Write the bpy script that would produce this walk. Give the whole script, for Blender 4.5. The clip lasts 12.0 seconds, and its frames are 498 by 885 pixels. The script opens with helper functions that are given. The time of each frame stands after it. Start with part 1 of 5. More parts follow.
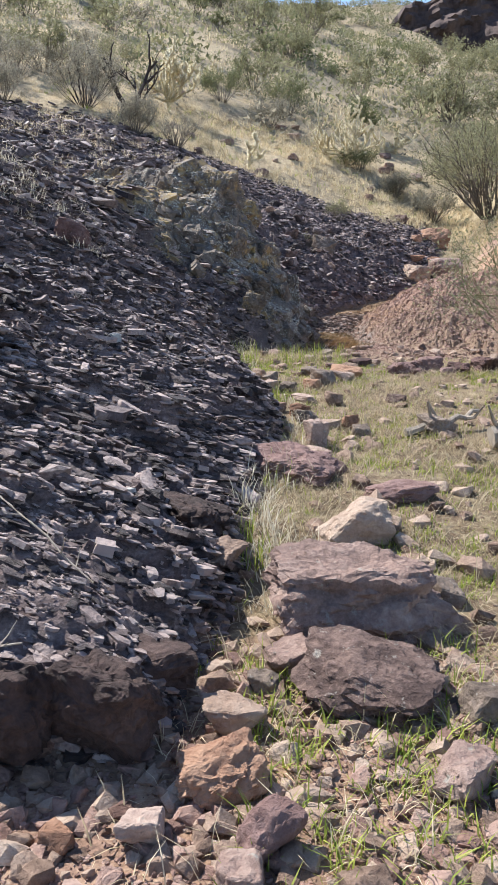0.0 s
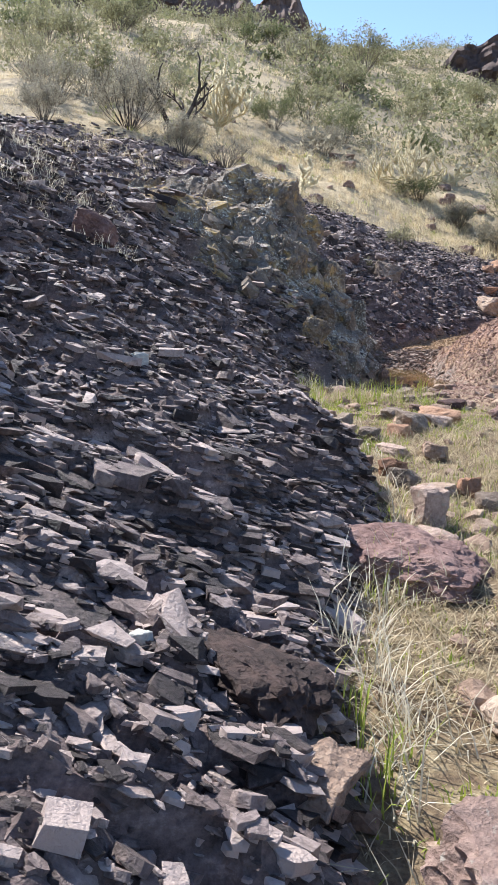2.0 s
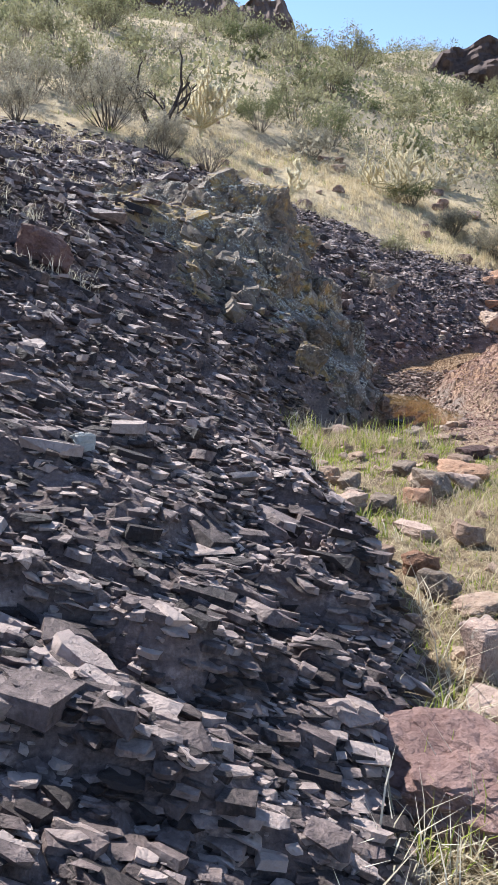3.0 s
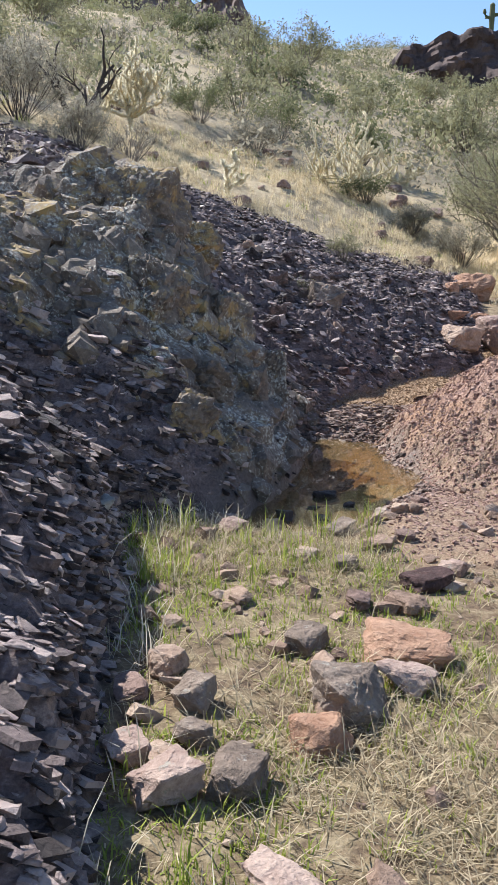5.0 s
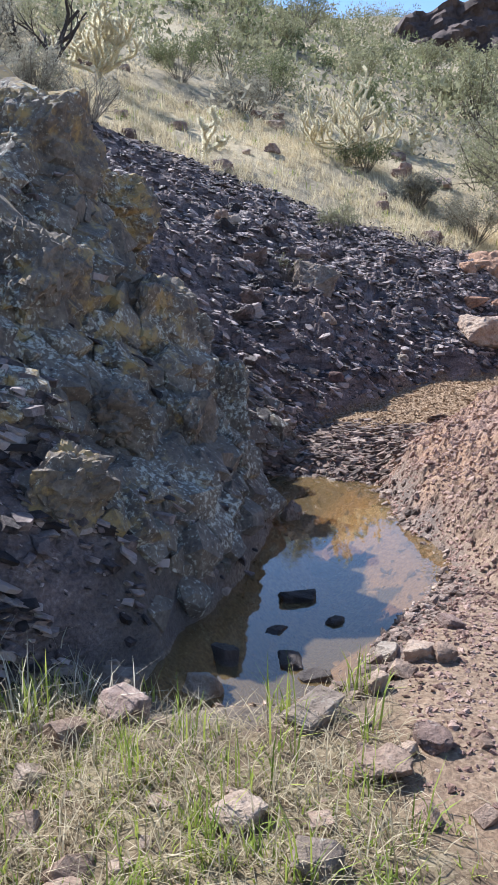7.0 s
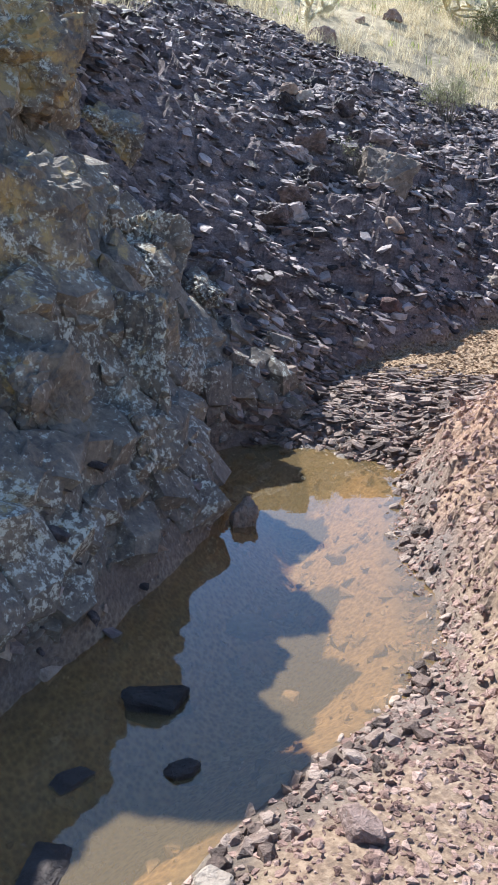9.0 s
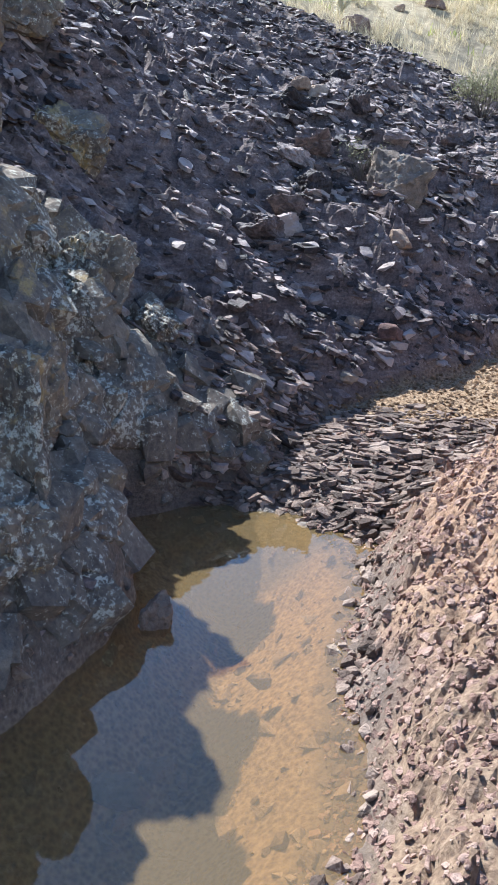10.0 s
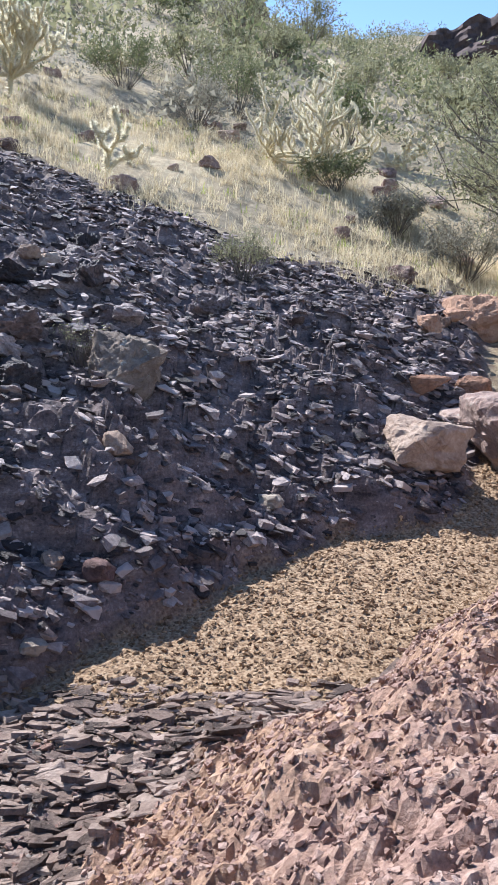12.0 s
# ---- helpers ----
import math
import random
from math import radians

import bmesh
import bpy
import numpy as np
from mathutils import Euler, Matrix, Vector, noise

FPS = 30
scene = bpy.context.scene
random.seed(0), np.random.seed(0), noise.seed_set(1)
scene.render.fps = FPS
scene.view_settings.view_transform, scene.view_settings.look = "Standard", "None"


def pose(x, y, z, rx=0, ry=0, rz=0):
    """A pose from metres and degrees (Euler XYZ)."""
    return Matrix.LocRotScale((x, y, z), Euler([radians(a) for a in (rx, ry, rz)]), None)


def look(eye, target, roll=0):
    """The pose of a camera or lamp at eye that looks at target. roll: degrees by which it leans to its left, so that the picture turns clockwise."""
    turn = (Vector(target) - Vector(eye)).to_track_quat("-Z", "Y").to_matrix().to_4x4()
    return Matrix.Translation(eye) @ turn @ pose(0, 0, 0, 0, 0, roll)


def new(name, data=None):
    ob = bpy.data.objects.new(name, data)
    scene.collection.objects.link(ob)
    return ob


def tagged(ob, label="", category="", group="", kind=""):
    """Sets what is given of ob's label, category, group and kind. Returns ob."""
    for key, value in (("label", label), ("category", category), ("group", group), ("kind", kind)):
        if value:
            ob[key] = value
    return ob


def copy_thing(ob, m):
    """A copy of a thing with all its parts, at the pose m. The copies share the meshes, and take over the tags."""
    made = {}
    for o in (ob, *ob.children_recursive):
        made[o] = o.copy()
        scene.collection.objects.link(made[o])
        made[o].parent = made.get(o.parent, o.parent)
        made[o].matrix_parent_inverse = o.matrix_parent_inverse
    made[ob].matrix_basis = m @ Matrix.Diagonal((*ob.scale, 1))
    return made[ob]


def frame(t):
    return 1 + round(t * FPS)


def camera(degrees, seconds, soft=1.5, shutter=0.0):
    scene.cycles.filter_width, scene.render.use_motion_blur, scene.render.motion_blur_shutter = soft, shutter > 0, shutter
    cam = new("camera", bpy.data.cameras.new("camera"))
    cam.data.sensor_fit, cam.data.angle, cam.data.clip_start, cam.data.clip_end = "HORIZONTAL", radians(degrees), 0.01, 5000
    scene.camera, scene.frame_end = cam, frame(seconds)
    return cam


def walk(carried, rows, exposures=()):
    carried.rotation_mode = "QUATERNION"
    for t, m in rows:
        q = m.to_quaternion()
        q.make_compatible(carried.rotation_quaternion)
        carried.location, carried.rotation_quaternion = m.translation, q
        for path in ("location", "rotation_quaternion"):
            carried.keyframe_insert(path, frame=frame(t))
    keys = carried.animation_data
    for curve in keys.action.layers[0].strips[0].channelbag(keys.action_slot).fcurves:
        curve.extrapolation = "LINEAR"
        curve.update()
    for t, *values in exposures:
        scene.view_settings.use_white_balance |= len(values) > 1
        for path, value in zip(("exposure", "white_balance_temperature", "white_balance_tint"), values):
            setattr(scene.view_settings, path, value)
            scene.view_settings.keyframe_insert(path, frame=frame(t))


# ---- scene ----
cam = camera(34.1, 12.0, 1.0)
METRES, EYE, TILT, LEAN, TURN = 12.0, 1.5, -14.0, 0.0, 0.0
ROWS = [
    (0.0, 0.0, 0.0, 0.0, -0.0, 0.0, 0.0),
    (0.5, 0.0011, 0.0228, -0.0039, -0.39, 0.06, -1.25),
    (1.0, -0.0099, 0.054, -0.0081, 0.65, 0.3, -1.63),
    (1.5, -0.022, 0.0966, -0.0032, 1.41, 1.64, -1.45),
    (2.0, -0.018, 0.1508, 0.0131, 2.56, 2.75, -1.7),
    (2.5, -0.0227, 0.201, 0.0366, 3.13, 3.04, -2.12),
    (3.0, -0.0231, 0.2406, 0.0506, 1.54, 2.94, -1.52),
    (3.5, -0.0026, 0.2852, 0.0641, 0.04, 3.28, -1.0),
    (5.5, 0.0338, 0.4788, 0.1224, -0.45, 2.91, -0.27),
    (6.0, 0.0379, 0.5202, 0.1306, -0.39, 2.25, -0.23),
    (6.5, 0.0397, 0.5723, 0.1488, -0.56, 1.82, -0.24),
    (7.0, 0.0579, 0.61, 0.1563, -0.59, 1.62, -0.46),
    (9.0, 0.126, 0.7457, 0.1843, 9.08, -5.42, -3.56),
    (9.5, 0.1416, 0.778, 0.1978, 11.92, -6.52, -4.33),
    (10.0, 0.1532, 0.8079, 0.2071, 12.86, -6.15, -4.37),
    (10.5, 0.1631, 0.8352, 0.2217, 11.67, -4.6, -3.57),
    (11.0, 0.1763, 0.8582, 0.2291, 9.52, -2.53, -2.47),
    (11.5, 0.1918, 0.8836, 0.2416, 6.42, 0.13, -1.39),
    (12.0, 0.1988, 0.9068, 0.2554, 1.96, 3.33, -0.43),
]
walk(cam, [(t, pose(0, 0, EYE, TILT, LEAN, TURN) @ pose(METRES * x, METRES * y, METRES * z, 90 + pitch, roll, yaw)) for t, x, y, z, yaw, pitch, roll in ROWS],
     exposures=((0.0, 0.80, 6400, 12), (2.0, 0.98, 6350, 12), (3.5, 0.95, 6350, 12), (5.5, 0.82, 6200, 12), (7.0, 0.88, 5850, 11), (9.0, 1.18, 5850, 8), (10.5, 1.18, 5750, 7), (12.0, 0.98, 5850, 12)))

# ---- world, sun, exposure ----
SUN_LEFT, SUN_UP = 48.0, 48.5
world = bpy.data.worlds.new("world")
scene.world = world
world.use_nodes = True
wn = world.node_tree.nodes
sky = wn.new("ShaderNodeTexSky")
sky.sky_type = 'NISHITA'
sky.sun_disc = False
sky.altitude, sky.dust_density, sky.ozone_density = 900, 0.25, 3.0
sky.sun_elevation = radians(SUN_UP)
sky.sun_rotation = radians(-SUN_LEFT)
wn["Background"].inputs["Strength"].default_value = 0.12
world.node_tree.links.new(sky.outputs["Color"], wn["Background"].inputs["Color"])
sun = new("sun", bpy.data.lights.new("sun", 'SUN'))
sun.data.energy, sun.data.angle, sun.data.color = 5.0, radians(0.5), (1.0, 0.965, 0.905)
sun_way = Vector((-math.sin(radians(SUN_LEFT)) * math.cos(radians(SUN_UP)),
                  math.cos(radians(SUN_LEFT)) * math.cos(radians(SUN_UP)), math.sin(radians(SUN_UP))))
sun.matrix_world = look(tuple(sun_way * 60), (0, 0, 0))


# ---- materials ----
class Mat:
    """A node material with short calls for noise, ramps, mixing and bump."""

    def __init__(self, name, rough=0.9):
        self.m = bpy.data.materials.new(name)
        self.m.use_nodes = True
        self.t = self.m.node_tree
        self.p = self.t.nodes["Principled BSDF"]
        self.p.inputs["Roughness"].default_value = rough
        self.co = self.t.nodes.new("ShaderNodeTexCoord").outputs["Object"]
        self.out = self.t.nodes["Material Output"]

    def link(self, a, b):
        self.t.links.new(a, b)

    def place(self):
        """World places, so that parts of one stuff do not repeat."""
        return self.t.nodes.new("ShaderNodeNewGeometry").outputs["Position"]

    def noise(self, scale, detail=5, rough=0.6, co=None, squash=None):
        n = self.t.nodes.new("ShaderNodeTexNoise")
        n.inputs["Scale"].default_value = scale
        n.inputs["Detail"].default_value = detail
        n.inputs["Roughness"].default_value = rough
        co = co or self.place()
        if squash:
            mp = self.t.nodes.new("ShaderNodeMapping")
            mp.inputs["Rotation"].default_value = [radians(a) for a in squash[:3]]
            mp.inputs["Scale"].default_value = squash[3:]
            self.link(co, mp.inputs["Vector"])
            co = mp.outputs["Vector"]
        self.link(co, n.inputs["Vector"])
        return n.outputs["Fac"]

    def height(self, level, slope):
        """Grows with the height above a level, up to a tenth either way."""
        n = self.t.nodes.new("ShaderNodeSeparateXYZ")
        self.link(self.place(), n.inputs[0])
        v = self.math('MULTIPLY', self.math('SUBTRACT', n.outputs["Z"], level), slope)
        return self.math('MAXIMUM', self.math('MINIMUM', v, 0.10), -0.10)

    def cells(self, scale, co=None, feature='F1', out="Distance"):
        n = self.t.nodes.new("ShaderNodeTexVoronoi")
        n.feature = feature
        n.inputs["Scale"].default_value = scale
        self.link(co or self.place(), n.inputs["Vector"])
        return n.outputs[out]

    def ramp(self, fac, *stops):
        r = self.t.nodes.new("ShaderNodeValToRGB")
        while len(r.color_ramp.elements) < len(stops):
            r.color_ramp.elements.new(0.5)
        for e, (at, c) in zip(r.color_ramp.elements, stops):
            e.position = at
            e.color = (*c, 1) if len(c) == 3 else c
        self.link(fac, r.inputs["Fac"])
        return r.outputs["Color"]

    def level(self, fac, lo, hi):
        n = self.t.nodes.new("ShaderNodeMapRange")
        n.inputs["From Min"].default_value, n.inputs["From Max"].default_value = lo, hi
        self.link(fac, n.inputs["Value"])
        return n.outputs["Result"]

    def mix(self, fac, a, b, kind='MIX'):
        n = self.t.nodes.new("ShaderNodeMix")
        n.data_type, n.blend_type = 'RGBA', kind
        for v, s in ((fac, n.inputs["Factor"]), (a, n.inputs[6]), (b, n.inputs[7])):
            if isinstance(v, (int, float)):
                s.default_value = v
            elif isinstance(v, tuple):
                s.default_value = (*v, 1)
            else:
                self.link(v, s)
        return n.outputs[2]

    def math(self, kind, a, b=0.0):
        n = self.t.nodes.new("ShaderNodeMath")
        n.operation = kind
        for v, s in ((a, n.inputs[0]), (b, n.inputs[1])):
            if isinstance(v, (int, float)):
                s.default_value = v
            else:
                self.link(v, s)
        return n.outputs[0]

    def zone(self, name):
        n = self.t.nodes.new("ShaderNodeAttribute")
        n.attribute_name = name
        s = self.t.nodes.new("ShaderNodeSeparateColor")
        self.link(n.outputs["Color"], s.inputs["Color"])
        return s.outputs["Red"], s.outputs["Green"], s.outputs["Blue"]

    def island(self):
        return self.t.nodes.new("ShaderNodeNewGeometry").outputs["Random Per Island"]

    def each(self):
        return self.t.nodes.new("ShaderNodeObjectInfo").outputs["Random"]

    def bump(self, height, strength=0.5, dist=0.02, after=None):
        n = self.t.nodes.new("ShaderNodeBump")
        n.inputs["Strength"].default_value = strength
        n.inputs["Distance"].default_value = dist
        self.link(height, n.inputs["Height"])
        if after:
            self.link(after, n.inputs["Normal"])
        self.link(n.outputs["Normal"], self.p.inputs["Normal"])
        return n.outputs["Normal"]

    def colour(self, c):
        if isinstance(c, tuple):
            self.p.inputs["Base Color"].default_value = (*c, 1)
        else:
            self.link(c, self.p.inputs["Base Color"])
        return self

    def rough(self, r):
        self.link(r, self.p.inputs["Roughness"])

    def thin(self, c, amount=0.35):
        """Lets light through thin blades and leaves."""
        tr = self.t.nodes.new("ShaderNodeBsdfTranslucent")
        mx = self.t.nodes.new("ShaderNodeMixShader")
        mx.inputs["Fac"].default_value = amount
        if isinstance(c, tuple):
            tr.inputs["Color"].default_value = (*c, 1)
        else:
            self.link(c, tr.inputs["Color"])
        self.link(self.p.outputs["BSDF"], mx.inputs[1])
        self.link(tr.outputs["BSDF"], mx.inputs[2])
        self.link(mx.outputs["Shader"], self.out.inputs["Surface"])


def rock_material(name, dark, mid, light, rnd, rough=0.75, spots=None, scale=1.0, spread=0.3, gloss=0.3):
    """Broken rock: a tint for each stone, grain, stains and fine relief."""
    a = Mat(name, rough)
    r = a.island() if rnd == "island" else a.each()
    n1 = a.noise(7 * scale, 7, 0.65)
    n2 = a.noise(38 * scale, 6, 0.7)
    v = a.math('ADD', a.math('MULTIPLY', n1, 0.55), a.math('MULTIPLY', n2, 0.45))
    v = a.math('ADD', v, a.math('MULTIPLY', a.math('SUBTRACT', r, 0.5), spread))
    c = a.ramp(v, (0.3, dark), (0.5, mid), (0.72, light))
    if spots:
        s = a.noise(16 * scale, 6, 0.7)
        c = a.mix(a.level(s, 0.6, 0.68), c, spots)
    a.colour(c)
    a.p.inputs["Specular IOR Level"].default_value = gloss
    a.rough(a.math('ADD', a.math('MULTIPLY', n1, 0.3), rough - 0.15))
    h = a.math('ADD', a.math('MULTIPLY', n1, 1.2), a.math('MULTIPLY', n2, 0.8))
    h = a.math('ADD', h, a.math('MULTIPLY', a.noise(120 * scale, 3, 0.7), 0.25))
    a.bump(h, 0.9, 0.026)
    return a.m


SLATE = ((0.030, 0.021, 0.020), (0.18, 0.134, 0.124), (0.47, 0.375, 0.335))
slate_stuff = rock_material("slate_chips", *SLATE, "island", 0.62, None, 1.0, 0.55, 0.45)
slate_each = rock_material("slate_slab", *SLATE, "object", 0.62, None, 1.0, 0.5, 0.5)
PINK = ((0.13, 0.074, 0.058), (0.335, 0.210, 0.165), (0.51, 0.365, 0.295))
pink_stuff = rock_material("pink_rubble", *PINK, "island", 0.85)
TAN = ((0.14, 0.09, 0.065), (0.35, 0.245, 0.18), (0.55, 0.43, 0.335))
tan_stuff = rock_material("tan_gravel", *TAN, "island", 0.85)
brown_stuff = rock_material("brown_gravel", (0.12, 0.073, 0.042), (0.30, 0.19, 0.105), (0.47, 0.335, 0.205), "island", 0.85)
tan_each = rock_material("tan_stone", *TAN, "object", 0.85)
ROSE = ((0.09, 0.058, 0.048), (0.30, 0.205, 0.168), (0.55, 0.42, 0.345))
rose_each = rock_material("rose_stone", *ROSE, "object", 0.85, (0.36, 0.33, 0.28))
GREY = ((0.10, 0.075, 0.058), (0.26, 0.20, 0.155), (0.43, 0.355, 0.285))
grey_each = rock_material("grey_stone", *GREY, "object", 0.85, (0.42, 0.40, 0.34))
orange_each = rock_material("orange_stone", (0.13, 0.068, 0.042), (0.34, 0.185, 0.115), (0.50, 0.32, 0.215), "object", 0.85)
red_each = rock_material("red_stone", (0.07, 0.04, 0.036), (0.20, 0.118, 0.102), (0.35, 0.235, 0.205), "object", 0.8)
bedrock_each = rock_material("bedrock", (0.03, 0.019, 0.016), (0.10, 0.064, 0.054), (0.21, 0.145, 0.122), "object", 0.75)
wet_stuff = rock_material("wet_ledge_chips", (0.07, 0.046, 0.035), (0.22, 0.15, 0.115), (0.42, 0.315, 0.25), "island", 0.58, None, 1.0, 0.4, 0.35)
wet_each = rock_material("wet_stone", (0.02, 0.016, 0.014), (0.06, 0.046, 0.04), (0.13, 0.105, 0.09), "object", 0.5)
white_each = rock_material("white_stone", (0.30, 0.29, 0.26), (0.50, 0.49, 0.45), (0.68, 0.67, 0.62), "object", 0.9)
# mid tone lightened: distance haze is put into the rock colour
cliff_rock = rock_material("far_cliff", (0.045, 0.032, 0.03), (0.12, 0.085, 0.075), (0.20, 0.145, 0.125), "object", 0.9, None, 0.06)


def lichen_material(name):
    a = Mat(name, 0.88)
    n1 = a.noise(5, 7, 0.65)
    n2 = a.noise(34, 6, 0.7)
    c = a.ramp(a.math('ADD', a.math('MULTIPLY', n1, 0.5), a.math('MULTIPLY', n2, 0.5)), (0.32, (0.05, 0.042, 0.038)), (0.5, (0.165, 0.13, 0.10)), (0.68, (0.31, 0.25, 0.185)))
    pale = a.noise(40, 5, 0.75)
    where = a.noise(2.2, 3, 0.5)
    c = a.mix(a.level(a.math('ADD', pale, a.math('MULTIPLY', where, 0.5)), 0.81, 0.89), c, (0.50, 0.48, 0.40))
    ochre = a.noise(9, 5, 0.7)
    c = a.mix(a.level(a.math('ADD', ochre, a.math('ADD', a.math('MULTIPLY', a.noise(1.1, 2), 0.7), a.height(0.9, 0.12))), 0.93, 1.08), c, (0.36, 0.25, 0.105))
    a.colour(c)
    a.bump(a.math('ADD', n1, a.math('MULTIPLY', n2, 0.7)), 0.8, 0.02)
    return a.m


lichen_rock = lichen_material("lichen_rock")


def ground_material():
    a = Mat("ground_surface", 0.95)
    rock, bank, gravel = a.zone("zone_a")
    wet, lichen, hill = a.zone("zone_b")
    big, mid, fine = a.noise(0.9, 6), a.noise(9, 7, 0.68), a.noise(60, 6, 0.7)
    both = a.math('ADD', a.math('MULTIPLY', mid, 0.5), a.math('MULTIPLY', fine, 0.5))
    soil = a.ramp(both, (0.33, (0.05, 0.033, 0.02)), (0.5, (0.16, 0.105, 0.062)), (0.68, (0.34, 0.25, 0.16)))
    turf = a.ramp(both, (0.3, (0.075, 0.055, 0.03)), (0.5, (0.22, 0.17, 0.095)), (0.7, (0.44, 0.36, 0.23)))
    c = a.mix(a.level(a.math('ADD', mid, a.math('MULTIPLY', big, 0.7)), 0.72, 0.95), soil, turf)
    bed = a.noise(3.5, 7, 0.66, None, (14, -40, 25, 1.0, 1.3, 3.2))
    sl = a.ramp(a.math('ADD', a.math('MULTIPLY', bed, 0.6), a.math('MULTIPLY', fine, 0.4)), (0.36, SLATE[0]), (0.54, SLATE[1]), (0.72, SLATE[2]))
    c = a.mix(rock, c, sl)
    pk = a.ramp(both, (0.36, PINK[0]), (0.5, PINK[1]), (0.66, PINK[2]))
    pk = a.mix(a.level(big, 0.34, 0.52), pk, a.ramp(both, (0.36, TAN[0]), (0.5, (0.37, 0.225, 0.14)), (0.66, (0.52, 0.375, 0.265))))
    c = a.mix(bank, c, pk)
    gv = a.ramp(a.math('ADD', a.math('MULTIPLY', fine, 0.6), a.math('MULTIPLY', a.cells(55), 0.5)), (0.3, (0.09, 0.054, 0.03)), (0.5, (0.25, 0.155, 0.085)), (0.7, (0.42, 0.295, 0.18)))
    c = a.mix(gravel, c, gv)
    c = a.mix(wet, c, a.ramp(both, (0.3, (0.03, 0.024, 0.021)), (0.55, (0.115, 0.086, 0.068)), (0.75, (0.25, 0.19, 0.15))))
    lc = a.ramp(both, (0.34, (0.045, 0.038, 0.034)), (0.5, (0.15, 0.118, 0.09)), (0.68, (0.29, 0.235, 0.175)))
    pale = a.level(a.math('ADD', a.noise(40, 5, 0.75), a.math('MULTIPLY', a.noise(2.4, 3), 0.5)), 0.81, 0.89)
    lc = a.mix(pale, lc, (0.50, 0.48, 0.40))
    lc = a.mix(a.level(a.math('ADD', a.noise(8, 5, 0.7), a.math('ADD', a.math('MULTIPLY', a.noise(1.1, 2), 0.7), a.height(0.9, 0.12))), 0.93, 1.08), lc, (0.36, 0.25, 0.105))
    c = a.mix(lichen, c, lc)
    straw = a.ramp(both, (0.3, (0.18, 0.13, 0.07)), (0.5, (0.42, 0.33, 0.195)), (0.7, (0.62, 0.525, 0.35)))
    brush = a.ramp(mid, (0.35, (0.16, 0.125, 0.075)), (0.65, (0.34, 0.28, 0.18)))
    patch = a.level(a.math('ADD', a.noise(0.22, 5, 0.6), a.math('MULTIPLY', a.noise(1.4, 4), 0.35)), 0.60, 0.74)
    c = a.mix(hill, c, a.mix(patch, straw, brush))
    a.colour(c)
    a.rough(a.math('SUBTRACT', 0.93, a.math('MULTIPLY', wet, 0.5)))
    h = a.math('ADD', a.math('MULTIPLY', mid, 1.2), a.math('MULTIPLY', fine, 0.5))
    h = a.math('ADD', h, a.math('MULTIPLY', a.math('MULTIPLY', bed, rock), 2.0))
    a.bump(h, 0.8, 0.025)
    return a.m


ground_surface = ground_material()


def blade_material(name, lo, hi, through_amount=0.4):
    a = Mat(name, 0.7)
    c = a.ramp(a.math('ADD', a.math('MULTIPLY', a.island(), 0.7), a.math('MULTIPLY', a.noise(2.5, 3), 0.3)), (0.15, lo), (0.85, hi))
    a.colour(c)
    a.p.inputs["Specular IOR Level"].default_value = 0.25
    a.thin(c, through_amount)
    return a.m


green_blade = blade_material("green_grass", (0.17, 0.24, 0.04), (0.46, 0.50, 0.11))
straw_blade = blade_material("dry_grass", (0.46, 0.375, 0.225), (0.83, 0.725, 0.51))
floor_straw = blade_material("matted_grass", (0.26, 0.205, 0.12), (0.64, 0.545, 0.375))
pale_blade = blade_material("bleached_grass", (0.48, 0.43, 0.32), (0.80, 0.74, 0.60))
olive_leaf = blade_material("olive_leaves", (0.18, 0.18, 0.095), (0.37, 0.355, 0.21))
dark_leaf = blade_material("dark_leaves", (0.10, 0.115, 0.055), (0.25, 0.265, 0.13))
grey_leaf = blade_material("grey_leaves", (0.20, 0.185, 0.14), (0.42, 0.39, 0.30))


def bark_material(name, lo, hi):
    a = Mat(name, 0.85)
    n = a.noise(30, 6, 0.7, None, (0, 0, 0, 1, 1, 0.2))
    a.colour(a.ramp(n, (0.3, lo), (0.7, hi)))
    a.bump(n, 0.6, 0.01)
    return a.m


twig_bark = bark_material("twig_bark", (0.07, 0.055, 0.04), (0.22, 0.18, 0.135))
dark_bark = bark_material("charred_bark", (0.018, 0.013, 0.011), (0.075, 0.055, 0.045))
olive_bark = bark_material("green_bark", (0.13, 0.125, 0.055), (0.28, 0.265, 0.14))
dead_wood = bark_material("bleached_wood", (0.20, 0.16, 0.12), (0.45, 0.39, 0.31))
# cream of the dense spines, with their backlit glow put into the skin colour
cholla_skin = blade_material("cholla_skin", (0.55, 0.47, 0.29), (0.76, 0.68, 0.47), 0.25)
cholla_spine = blade_material("cholla_spines", (0.70, 0.64, 0.47), (0.90, 0.86, 0.70), 0.65)
saguaro_skin = blade_material("saguaro_skin", (0.05, 0.07, 0.03), (0.12, 0.13, 0.06), 0.05)


